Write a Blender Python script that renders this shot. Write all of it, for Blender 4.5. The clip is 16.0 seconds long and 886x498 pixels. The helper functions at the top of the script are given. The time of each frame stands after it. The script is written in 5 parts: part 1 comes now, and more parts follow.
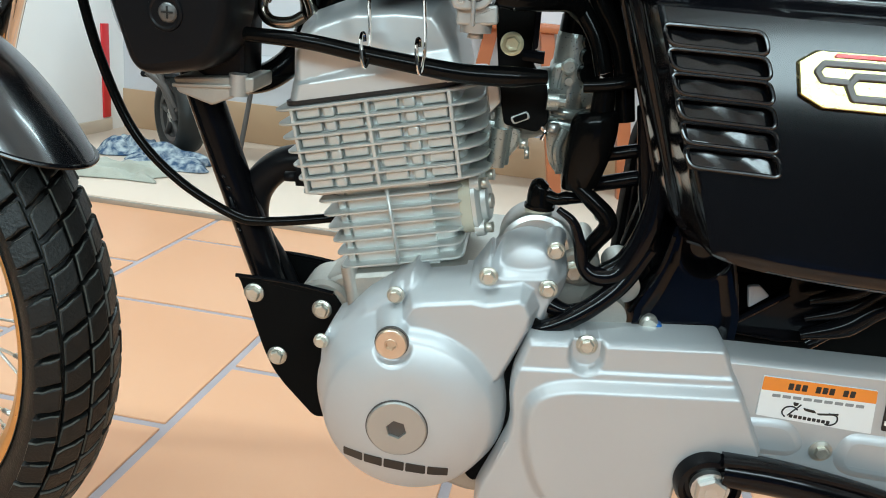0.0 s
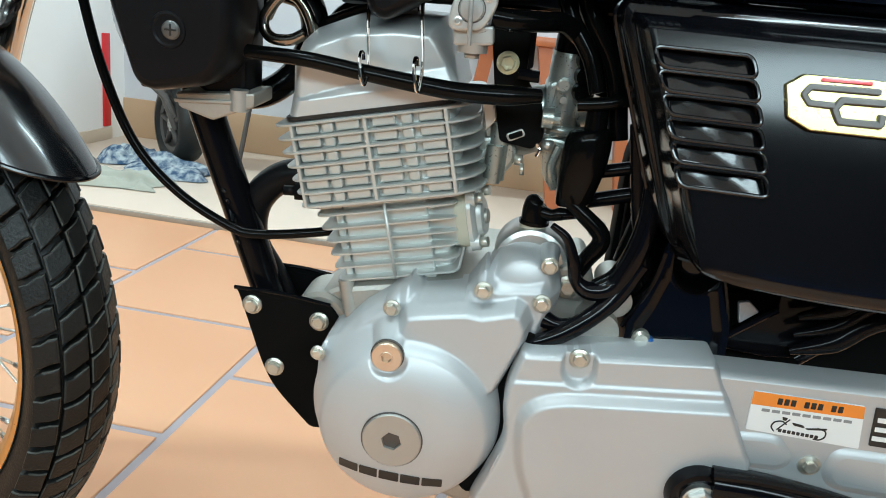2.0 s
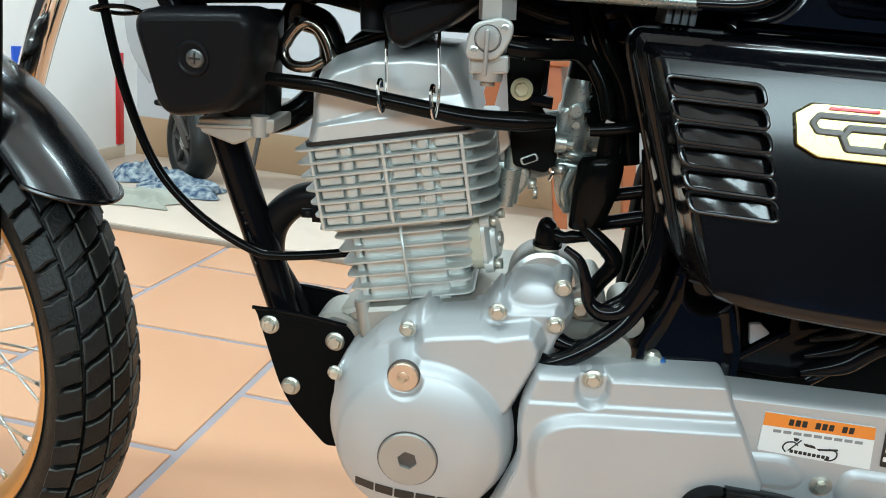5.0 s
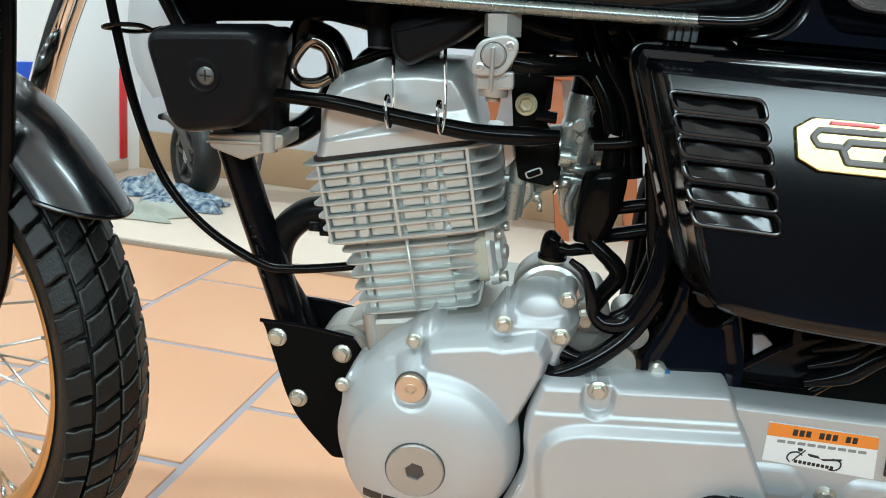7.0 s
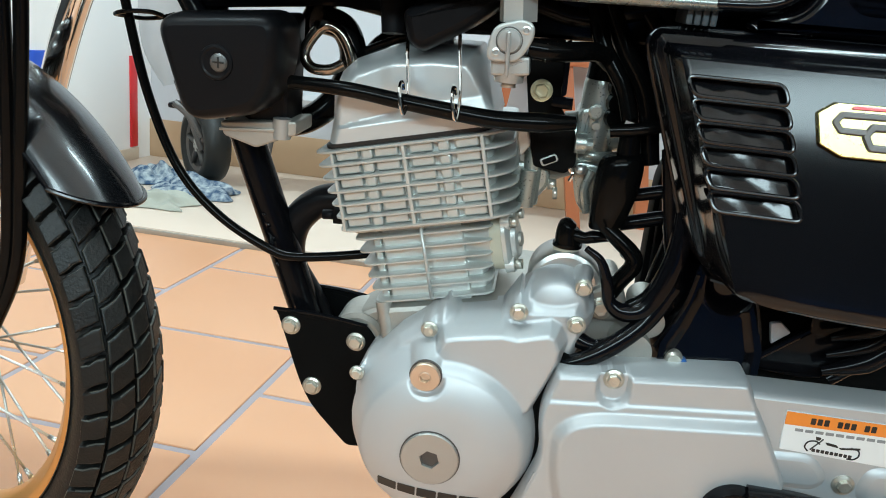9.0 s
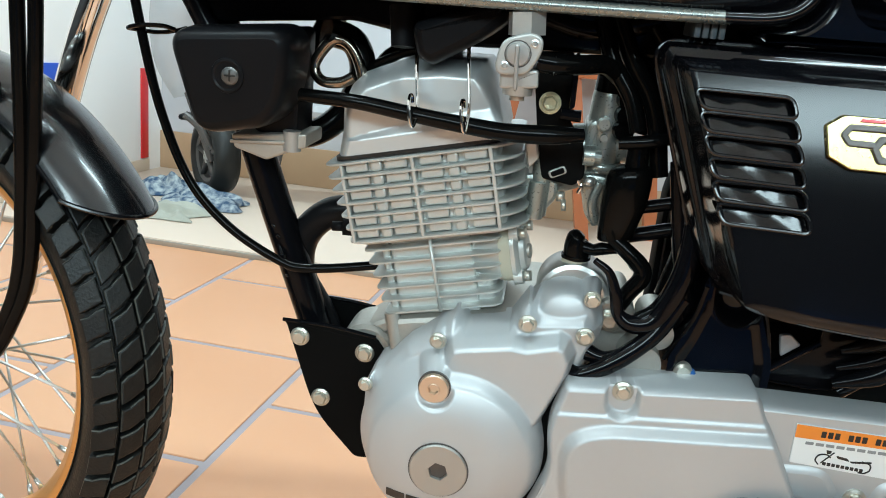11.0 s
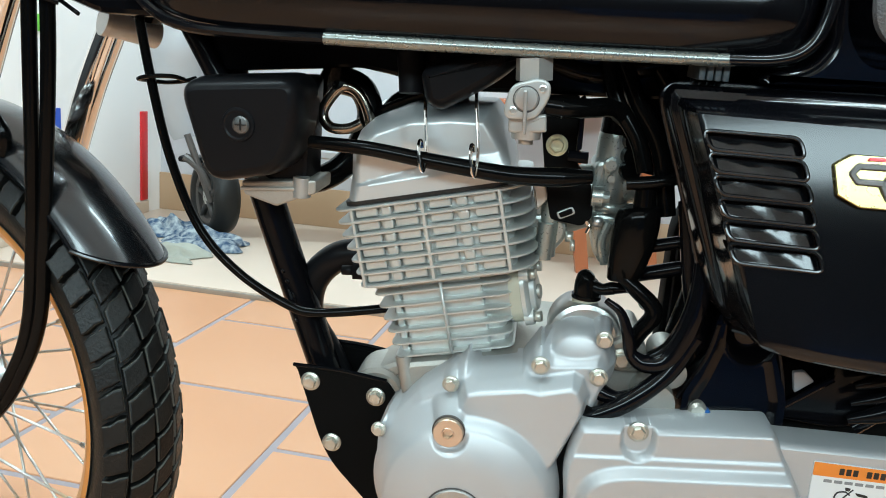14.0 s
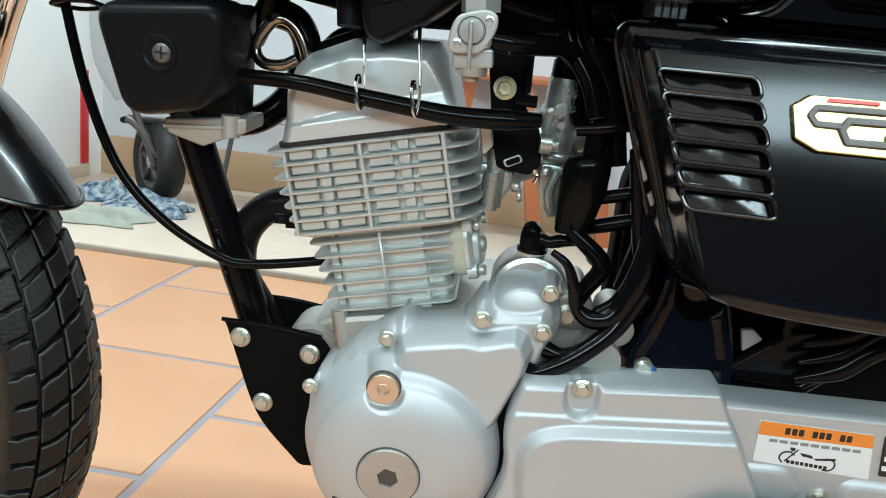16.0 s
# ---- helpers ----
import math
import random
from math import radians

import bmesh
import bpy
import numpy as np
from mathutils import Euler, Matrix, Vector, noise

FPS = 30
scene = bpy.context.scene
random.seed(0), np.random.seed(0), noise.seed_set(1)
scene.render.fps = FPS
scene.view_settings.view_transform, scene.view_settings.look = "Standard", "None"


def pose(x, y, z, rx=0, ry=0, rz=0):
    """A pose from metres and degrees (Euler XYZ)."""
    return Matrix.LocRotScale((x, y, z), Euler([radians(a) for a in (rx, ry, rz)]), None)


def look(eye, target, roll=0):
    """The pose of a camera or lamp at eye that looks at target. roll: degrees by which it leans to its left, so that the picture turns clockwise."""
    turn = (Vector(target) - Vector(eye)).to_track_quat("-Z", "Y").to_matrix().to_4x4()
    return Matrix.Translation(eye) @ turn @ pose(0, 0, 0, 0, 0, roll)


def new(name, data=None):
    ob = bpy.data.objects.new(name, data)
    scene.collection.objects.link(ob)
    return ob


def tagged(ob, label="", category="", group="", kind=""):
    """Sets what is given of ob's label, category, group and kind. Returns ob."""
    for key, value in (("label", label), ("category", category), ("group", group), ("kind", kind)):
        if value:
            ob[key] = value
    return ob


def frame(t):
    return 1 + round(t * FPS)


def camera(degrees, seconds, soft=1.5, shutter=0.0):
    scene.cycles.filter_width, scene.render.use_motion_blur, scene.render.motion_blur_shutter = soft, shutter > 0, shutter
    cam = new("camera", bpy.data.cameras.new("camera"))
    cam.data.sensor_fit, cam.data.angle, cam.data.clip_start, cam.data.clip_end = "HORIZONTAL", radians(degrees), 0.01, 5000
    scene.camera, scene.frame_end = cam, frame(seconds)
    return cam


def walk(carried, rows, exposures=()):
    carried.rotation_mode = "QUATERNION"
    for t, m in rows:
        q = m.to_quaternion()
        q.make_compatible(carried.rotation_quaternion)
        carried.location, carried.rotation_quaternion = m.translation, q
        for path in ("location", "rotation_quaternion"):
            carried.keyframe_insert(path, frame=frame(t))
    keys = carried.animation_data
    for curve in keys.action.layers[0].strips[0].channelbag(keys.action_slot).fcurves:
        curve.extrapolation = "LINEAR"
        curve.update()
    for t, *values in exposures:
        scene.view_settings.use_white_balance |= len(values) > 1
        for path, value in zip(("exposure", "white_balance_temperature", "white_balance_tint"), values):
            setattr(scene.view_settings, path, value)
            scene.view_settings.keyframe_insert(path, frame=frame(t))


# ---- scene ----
cam = camera(60.0, 16.0, soft=1.0)
METRES, EYE, TILT, LEAN = 0.17, 0.67, -17.0, -5.5
ROWS = [
    (0.0, 0.0, 0.0, 0.0, 0.0, 0.0, -0.0),
    (0.5, -0.0028, -0.0241, 0.017, -0.1, 0.2, -0.1),
    (1.0, -0.0038, -0.0449, 0.026, -0.2, 0.42, -0.22),
    (1.5, 0.0067, -0.0617, 0.0298, -0.25, 0.63, -0.34),
    (2.0, 0.0115, -0.0673, 0.0227, -0.15, 0.75, -0.44),
    (2.5, 0.0064, -0.072, 0.0152, 0.05, 0.77, -0.5),
    (3.0, -0.0054, -0.0685, 0.0167, 0.28, 0.81, -0.55),
    (3.5, -0.0101, -0.0829, 0.0264, 0.37, 0.93, -0.57),
    (4.0, -0.0145, -0.0964, 0.0352, 0.38, 1.12, -0.6),
    (6.5, -0.051, -0.2165, 0.0709, 0.48, 2.91, -0.34),
    (7.0, -0.0587, -0.205, 0.0545, 0.49, 2.86, -0.33),
    (7.5, -0.0841, -0.1965, 0.0596, 0.56, 2.47, -0.34),
    (8.0, -0.0861, -0.1768, 0.052, 0.71, 2.19, -0.34),
    (8.5, -0.0801, -0.1816, 0.0549, 0.92, 2.0, -0.33),
    (9.0, -0.0883, -0.1792, 0.055, 1.17, 1.95, -0.3),
    (11.5, -0.0919, -0.206, 0.0611, 1.89, 3.2, -0.42),
    (12.0, -0.1031, -0.2275, 0.0806, 1.98, 3.69, -0.4),
    (12.5, -0.1018, -0.2361, 0.0866, 1.95, 4.15, -0.29),
    (13.0, -0.1212, -0.25, 0.1014, 1.81, 4.55, -0.02),
    (13.5, -0.1457, -0.2066, 0.0864, 1.72, 4.94, 0.34),
    (14.0, -0.1632, -0.2138, 0.1039, 1.65, 5.33, 0.72),
    (14.5, -0.1461, -0.2611, 0.1328, 1.58, 5.54, 0.98),
    (15.0, -0.1781, -0.2341, 0.1161, 1.13, 5.33, 0.92),
    (15.5, -0.1829, -0.1353, 0.0682, -0.23, 4.65, 0.57),
    (16.0, -0.086, 0.0414, -0.0288, -1.78, 3.62, -0.08),
]
walk(cam, [(t, pose(0, 0, EYE, TILT, LEAN, 0) @ pose(METRES * x, METRES * y, METRES * z, 90 + pitch, roll, yaw)) for t, x, y, z, yaw, pitch, roll in ROWS])

# ---- world and large lights ----
scene.view_settings.exposure = 0.0
world = bpy.data.worlds.new("world")
scene.world = world
world.use_nodes = True
wn = world.node_tree
sky = wn.nodes.new("ShaderNodeTexSky")
sky.sky_type, sky.sun_disc, sky.sun_elevation, sky.sun_rotation = "NISHITA", False, radians(50), radians(200)
wn.links.new(sky.outputs[0], wn.nodes["Background"].inputs[0])
wn.nodes["Background"].inputs[1].default_value = 0.02


def area_lamp(name, eye, target, sx, sy, watts, colour):
    lamp = bpy.data.lights.new(name, "AREA")
    lamp.shape, lamp.size, lamp.size_y, lamp.energy, lamp.color = "RECTANGLE", sx, sy, watts, colour
    ob = new(name, lamp)
    ob.matrix_world = look(eye, target)
    return ob


COOL = (0.70, 0.93, 1.0)
area_lamp("ceiling_lamp", (-1.0, 0.2, 3.0), (-1.0, 0.2, 0), 1.3, 0.10, 38, COOL)
area_lamp("ceiling_lamp", (0.9, 0.1, 3.0), (0.9, 0.1, 0), 1.3, 0.10, 30, COOL)
area_lamp("ceiling_lamp", (-0.3, 2.3, 3.0), (-0.3, 2.3, 0), 1.3, 0.10, 56, COOL)
# unseen panel added for front daylight, sized for the side cover's bright band
area_lamp("front_fill_panel", (-0.3, -2.6, 2.0), (-0.1, 0.7, 0.75), 4.8, 0.50, 124, COOL)


# ---- materials ----
def material(name, colour, rough=0.5, metal=0.0, coat=0.0, vary=0.15, grain=0.1, scale=60.0, bump=0.05, tint=None, spec=0.5):
    m = bpy.data.materials.new(name)
    m.use_nodes = True
    t = m.node_tree
    b = t.nodes["Principled BSDF"]
    b.inputs["Metallic"].default_value = metal
    b.inputs["Coat Weight"].default_value = coat
    b.inputs["Coat Roughness"].default_value = 0.04
    b.inputs["Specular IOR Level"].default_value = spec
    co = t.nodes.new("ShaderNodeTexCoord")
    big, small = t.nodes.new("ShaderNodeTexNoise"), t.nodes.new("ShaderNodeTexNoise")
    big.inputs["Scale"].default_value, big.inputs["Detail"].default_value = scale * 0.2, 4
    small.inputs["Scale"].default_value, small.inputs["Detail"].default_value = scale * 6, 3
    for n in (big, small):
        t.links.new(co.outputs["Object"], n.inputs["Vector"])
    mix = t.nodes.new("ShaderNodeMix")
    mix.data_type = "RGBA"
    lo = [c * (1 - vary) for c in colour] if tint is None else tint
    mix.inputs[6].default_value, mix.inputs[7].default_value = (*lo, 1), (*[min(1, c * (1 + vary * 0.5)) for c in colour], 1)
    t.links.new(big.outputs[0], mix.inputs[0])
    t.links.new(mix.outputs[2], b.inputs["Base Color"])
    rr = t.nodes.new("ShaderNodeMapRange")
    rr.inputs[3].default_value, rr.inputs[4].default_value = max(0.02, rough * (1 - grain)), min(1, rough * (1 + grain))
    t.links.new(small.outputs[0], rr.inputs[0])
    t.links.new(rr.outputs[0], b.inputs["Roughness"])
    if bump:
        bp = t.nodes.new("ShaderNodeBump")
        bp.inputs["Strength"].default_value, bp.inputs["Distance"].default_value = bump, 0.002
        t.links.new(small.outputs[0], bp.inputs["Height"])
        t.links.new(bp.outputs[0], b.inputs["Normal"])
    return m


SILVER = material("silver_paint", (0.490, 0.498, 0.505), 0.44, 0.40, 0.06, 0.06, 0.12, 40, 0.012)
BRIGHT = material("bright_alloy", (0.63, 0.64, 0.635), 0.37, 0.45, 0.0, 0.05, 0.0, 40, 0.0)
CAST = material("cast_aluminium", (0.60, 0.615, 0.590), 0.37, 0.52, 0, 0.22, 0.25, 60, 0.08)
CASTDARK = material("dull_aluminium", (0.45, 0.43, 0.39), 0.5, 0.7, 0, 0.3, 0.3, 60, 0.15)
POLISHED = material("polished_aluminium", (0.55, 0.55, 0.53), 0.34, 0.85, 0, 0.1, 0.3, 50, 0.03)
# chrome with the dark brown surroundings it reflects put into its colour
DARKCHROME = material("chrome_brown_reflection", (0.36, 0.31, 0.26), 0.20, 1.0, 0, 0.4, 0.3, 120, 0.02)
CHROME = material("chrome", (0.75, 0.74, 0.72), 0.07, 1.0, 0, 0.05, 0.3, 40, 0)
ZINC = material("zinc_plated_steel", (0.58, 0.56, 0.49), 0.32, 0.75, 0, 0.25, 0.3, 120, 0.04)
PLUGALLOY = material("dull_plug_alloy", (0.44, 0.44, 0.42), 0.38, 0.75, 0, 0.08, 0.1, 30, 0)
BRASSY = material("bronze_plug", (0.66, 0.52, 0.40), 0.30, 0.8, 0, 0.08, 0.1, 20, 0)
# grey metal standing in for the bright reflection along the black tank seam
REFLECTSEAM = material("seam_reflection_metal", (0.27, 0.29, 0.27), 0.28, 0.75, 0, 0.4, 0.15, 40, 0.01)
DULLSTEEL = material("dull_dark_steel", (0.16, 0.16, 0.155), 0.4, 0.8, 0, 0.3, 0.3, 120, 0.05)
RIMGLOSS = material("black_gloss_edge", (0.004, 0.004, 0.005), 0.18, 0.0, 0.4, 0.3, 0.10, 20, 0, spec=0.4)
GUARDBLK = material("polished_black_paint", (0.003, 0.003, 0.004), 0.14, 0.0, 0.08, 0.3, 0.06, 20, 0, spec=0.36)
SOFTBLK = material("soft_black_paint", (0.003, 0.003, 0.004), 0.25, 0.0, 0.45, 0.3, 0.06, 20, 0, spec=0.65)
TANKBLK = material("black_tank_lacquer", (0.003, 0.003, 0.004), 0.12, 0.0, 0.06, 0.3, 0.06, 20, 0, spec=0.27)
GLOSS = material("black_gloss_paint", (0.003, 0.003, 0.004), 0.13, 0.0, 0.06, 0.3, 0.06, 20, 0, spec=0.18)
FRAMEBLK = material("black_frame_enamel", (0.004, 0.004, 0.005), 0.13, 0.0, 0.05, 0.3, 0.2, 30, 0.01, spec=0.09)
SATIN = material("satin_black_plastic", (0.007, 0.007, 0.008), 0.31, 0.0, 0.0, 0.3, 0.15, 40, 0.02, spec=0.11)
MATT = material("black_plate", (0.005, 0.005, 0.005), 0.5, 0.0, 0.0, 0.3, 0.2, 40, 0.05, spec=0.03)
RUBBER = material("black_rubber", (0.003, 0.003, 0.003), 0.16, 0.0, 0.0, 0.4, 0.15, 60, 0.02, spec=0.12)
WORN = material("worn_tread_edge", (0.075, 0.073, 0.062), 0.6, 0.0, 0.0, 0.6, 0.3, 90, 0.3)
TYRE = material("tyre_rubber", (0.012, 0.012, 0.011), 0.44, 0.0, 0.0, 0.5, 0.3, 60, 0.3, spec=0.32)
VINYL = material("seat_vinyl", (0.13, 0.13, 0.135), 0.32, 0.0, 0.5, 0.4, 0.2, 90, 0.9)
# plain alloy rim; the orange floor's reflection is put into its colour
ORANGERIM = material("alloy_rim_floor_reflection", (0.80, 0.46, 0.17), 0.3, 0.85, 0, 0.08, 0.2, 40, 0.02)
GOLD = material("gold_emblem", (0.42, 0.355, 0.15), 0.26, 0.85, 0, 0.10, 0.2, 40, 0)
GUNMETAL = material("gunmetal_inlay", (0.10, 0.09, 0.085), 0.4, 0.5, 0, 0.2, 0.2, 40, 0.03)
STEEL = material("spoke_steel", (0.62, 0.62, 0.60), 0.3, 0.9, 0, 0.2, 0.3, 80, 0.03)
DIECAST = material("grey_diecast", (0.50, 0.50, 0.48), 0.4, 0.6, 0, 0.2, 0.3, 80, 0.08)
CARB = material("carburettor_zinc", (0.40, 0.43, 0.40), 0.30, 0.7, 0, 0.4, 0.3, 90, 0.12)
YELLOWZINC = material("yellow_zinc_bolt", (0.88, 0.80, 0.52), 0.34, 0.45, 0, 0.2, 0.3, 120, 0.04)
GREYRUBBER = material("blue_grey_rubber", (0.05, 0.065, 0.075), 0.4, 0, 0, 0.2, 0.2, 60, 0.03)
GASKET = material("gasket_fibre", (0.50, 0.48, 0.38), 0.6, 0.1, 0, 0.2, 0.2, 60, 0.05)
BLACKINK = material("black_ink", (0.012, 0.012, 0.012), 0.35, 0, 0, 0.1, 0.1, 40, 0)
GREYINK = material("grey_ink", (0.25, 0.25, 0.25), 0.5, 0, 0, 0.1, 0.1, 40, 0)
ORANGEINK = material("orange_label", (0.85, 0.25, 0.03), 0.4, 0, 0.2, 0.06, 0.1, 40, 0)
WHITEINK = material("white_label", (0.78, 0.78, 0.77), 0.4, 0, 0.2, 0.04, 0.1, 40, 0.02)
BLUE = material("blue_plastic", (0.02, 0.09, 0.55), 0.4, 0, 0, 0.1, 0.1, 30, 0)
DARKBLUE = material("dark_blue_plastic", (0.012, 0.10, 0.32), 0.4, 0, 0, 0.1, 0.1, 30, 0)
GREEN = material("green_sticker", (0.15, 0.6, 0.05), 0.5, 0, 0, 0.1, 0.1, 30, 0)
RED = material("red_strip", (0.70, 0.015, 0.02), 0.35, 0, 0.2, 0.1, 0.1, 30, 0)
TERRACOTTA = material("terracotta_tile", (0.71, 0.385, 0.225), 0.30, 0, 0, 0.14, 0.10, 5, 0, tint=(0.63, 0.285, 0.145))
GROUT = material("grey_grout", (0.37, 0.32, 0.34), 0.8, 0, 0, 0.15, 0.2, 40, 0.1)
# for unseen lower walls, near black so that the black paint reflects darkness
DARKWALL = material("dark_reflection_wall", (0.018, 0.018, 0.021), 0.6, 0, 0, 0.4, 0.2, 3, 0.05)
PALE = material("pale_floor_tile", (0.73, 0.585, 0.48), 0.35, 0, 0, 0.08, 0.1, 12, 0)
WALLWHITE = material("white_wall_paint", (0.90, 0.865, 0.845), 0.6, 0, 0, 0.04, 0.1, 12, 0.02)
# back wall paint, its colour lowered to offset the ceiling lamp close by
WALLGREY = material("toned_down_wall_paint", (0.55, 0.54, 0.56), 0.6, 0, 0, 0.05, 0.1, 12, 0.02)
SKIRT = material("tan_skirting_tile", (0.50, 0.32, 0.19), 0.35, 0, 0, 0.15, 0.2, 14, 0.03)
SKIRTPALE = material("cream_skirting_tile", (0.72, 0.60, 0.48), 0.35, 0, 0, 0.1, 0.2, 14, 0.03)
REDWOOD = material("red_brown_wood", (0.46, 0.13, 0.045), 0.4, 0, 0.2, 0.3, 0.3, 30, 0.08)
RAGBLUE = material("blue_rag_cloth", (0.40, 0.44, 0.46), 0.9, 0, 0, 0.2, 0.1, 170, 0.6, tint=(0.03, 0.07, 0.14))
RAGGREY = material("grey_rag_cloth", (0.42, 0.42, 0.36), 0.9, 0, 0, 0.3, 0.1, 60, 0.6)
GREYPLASTIC = material("grey_scooter_plastic", (0.42, 0.43, 0.45), 0.4, 0, 0.2, 0.1, 0.1, 30, 0.02)

rt = RAGBLUE.node_tree
sharp = rt.nodes.new("ShaderNodeMapRange")
sharp.inputs[1].default_value, sharp.inputs[2].default_value = 0.38, 0.64
for link in list(rt.links):
    if link.to_node.bl_idname == "ShaderNodeMix":
        source, target = link.from_socket, link.to_socket
        rt.links.new(source, sharp.inputs[0])
        rt.links.new(sharp.outputs[0], target)
        break
TREAD = TYRE.copy()
TREAD.name = "tread_rubber"
tn = TREAD.node_tree
info, tone, blend = tn.nodes.new("ShaderNodeObjectInfo"), tn.nodes.new("ShaderNodeMapRange"), tn.nodes.new("ShaderNodeMix")
tone.inputs[3].default_value, tone.inputs[4].default_value = 0.30, 0.85
blend.data_type, blend.blend_type = "RGBA", "MULTIPLY"
blend.inputs[0].default_value = 1.0
skin = tn.nodes["Principled BSDF"].inputs["Base Color"]
tn.links.new(info.outputs["Random"], tone.inputs[0])
tn.links.new(skin.links[0].from_socket, blend.inputs[6])
tn.links.new(tone.outputs[0], blend.inputs[7])
tn.links.new(blend.outputs[2], skin)


# ---- mesh helpers ----
def finish(bm, name, mat, smooth=True, angle=0.6):
    bmesh.ops.recalc_face_normals(bm, faces=bm.faces)
    me = bpy.data.meshes.new(name)
    for f in bm.faces:
        f.smooth = smooth and len(f.verts) < 5
    if smooth:
        for e in bm.edges:
            if len(e.link_faces) == 2 and e.calc_face_angle(0) > angle:
                e.smooth = False
    bm.to_mesh(me)
    bm.free()
    me.materials.append(mat)
    return me


def part(name, bm, mat, parent=None, label="", smooth=True, angle=0.6):
    ob = new(name, finish(bm, name, mat, smooth, angle))
    if parent:
        ob.parent = parent
    if label:
        ob["label"] = label
    return ob


def merged(*bms):
    out = bmesh.new()
    for b in bms:
        me = bpy.data.meshes.new("tmp")
        b.to_mesh(me)
        b.free()
        out.from_mesh(me)
        bpy.data.meshes.remove(me)
    return out


def rounded(pts, radius=0.01, seg=5):
    """A closed outline with its corners rounded; a point may carry its own radius."""
    out = []
    n = len(pts)
    for i in range(n):
        p = pts[i]
        r = p[2] if len(p) > 2 else radius
        b, a, c = Vector(p[:2]), Vector(pts[i - 1][:2]), Vector(pts[(i + 1) % n][:2])
        d1, d2 = a - b, c - b
        k1, k2 = min(r, d1.length * 0.48), min(r, d2.length * 0.48)
        s, e = b + d1.normalized() * k1, b + d2.normalized() * k2
        if r <= 0:
            out.append(b)
            continue
        for j in range(seg + 1):
            t = j / seg
            out.append((1 - t) ** 2 * s + 2 * t * (1 - t) * b + t * t * e)
    return out


def inset(loop, d):
    """The outline moved inwards by d, along its corner normals."""
    n = len(loop)
    area = sum(loop[i].x * loop[(i + 1) % n].y - loop[(i + 1) % n].x * loop[i].y for i in range(n))
    sgn = 1 if area > 0 else -1
    out = []
    for i in range(n):
        t = (loop[(i + 1) % n] - loop[i - 1])
        t = t.normalized() if t.length > 1e-9 else Vector((1, 0))
        out.append(loop[i] + Vector((-t.y, t.x)) * d * sgn)
    return out


def loft(loops, cap0=True, cap1=True):
    """A skin over closed loops of 3D points of equal count."""
    bm = bmesh.new()
    rings = [[bm.verts.new(p) for p in lp] for lp in loops]
    n = len(rings[0])
    for a, b in zip(rings, rings[1:]):
        for i in range(n):
            bm.faces.new((a[i], a[(i + 1) % n], b[(i + 1) % n], b[i]))
    if cap0:
        bm.faces.new(rings[0][::-1])
    if cap1:
        bm.faces.new(rings[-1])
    return bm


def plate(outline, front, back, edge=0.002, radius=0.006, seg=5):
    """A slab in the bike's side plane, from depth back to depth front, with a rounded front edge."""
    lp = rounded(outline, radius, seg)
    rows = [(0, back), (0, front + edge), (edge * 0.3, front + edge * 0.3), (edge, front)]
    return loft([[(p.x, v, p.y) for p in inset(lp, d)] for d, v in rows])


def dome(outline, rows, radius=0.01, seg=5):
    """A cover in the bike's side plane: rows of (inset, depth)."""
    lp = rounded(outline, radius, seg)
    return loft([[(p.x, v, p.y) for p in inset(lp, d)] for d, v in rows])


def circle(cx, cz, r, n=40, a0=0.0):
    return [Vector((cx + r * math.cos(a0 + 2 * math.pi * i / n), cz + r * math.sin(a0 + 2 * math.pi * i / n))) for i in range(n)]


def disc(cx, cz, rows, n=40, a0=0.0):
    """A turned shape, its axle across the bike: rows of (radius, depth)."""
    return loft([[(p.x, v, p.y) for p in circle(cx, cz, r, n, a0)] for r, v in rows])


def hexdisc(cx, cz, rows, n=48, a0=0.3):
    """As disc, but rows with a third value are hexagons."""
    loops = []
    for r, v, *hexa in rows:
        lp = []
        for i in range(n):
            a = 2 * math.pi * i / n
            k = r / math.cos((a + math.pi / 6) % (math.pi / 3) - math.pi / 6) * 0.9 if hexa else r
            lp.append((cx + k * math.cos(a + a0), v, cz + k * math.sin(a + a0)))
        loops.append(lp)
    return loft(loops)


def spline(points, per=8):
    pts = [Vector(p) for p in points]
    pts = [2 * pts[0] - pts[1], *pts, 2 * pts[-1] - pts[-2]]
    out = []
    for i in range(1, len(pts) - 2):
        p0, p1, p2, p3 = pts[i - 1:i + 3]
        for j in range(per):
            t = j / per
            out.append(0.5 * (2 * p1 + (p2 - p0) * t + (2 * p0 - 5 * p1 + 4 * p2 - p3) * t * t + (3 * p1 - p0 - 3 * p2 + p3) * t ** 3))
    out.append(pts[-2])
    return out


def tube(points, r, seg=12, per=8, radii=None, closed=False):
    """A round tube through the points; radii: one for each point."""
    path = spline(points, per)
    n = len(path)
    rad = [r] * n
    if radii:
        rad = [float(np.interp(i / per, range(len(radii)), radii)) for i in range(n)]
    side = None
    loops = []
    for i, p in enumerate(path):
        d = (path[min(i + 1, n - 1)] - path[max(i - 1, 0)]).normalized()
        if side is None:
            side = d.orthogonal().normalized()
        side = (side - d * side.dot(d)).normalized()
        up = d.cross(side)
        loops.append([p + rad[i] * (side * math.cos(a) + up * math.sin(a)) for a in [2 * math.pi * k / seg for k in range(seg)]])
    return loft(loops)


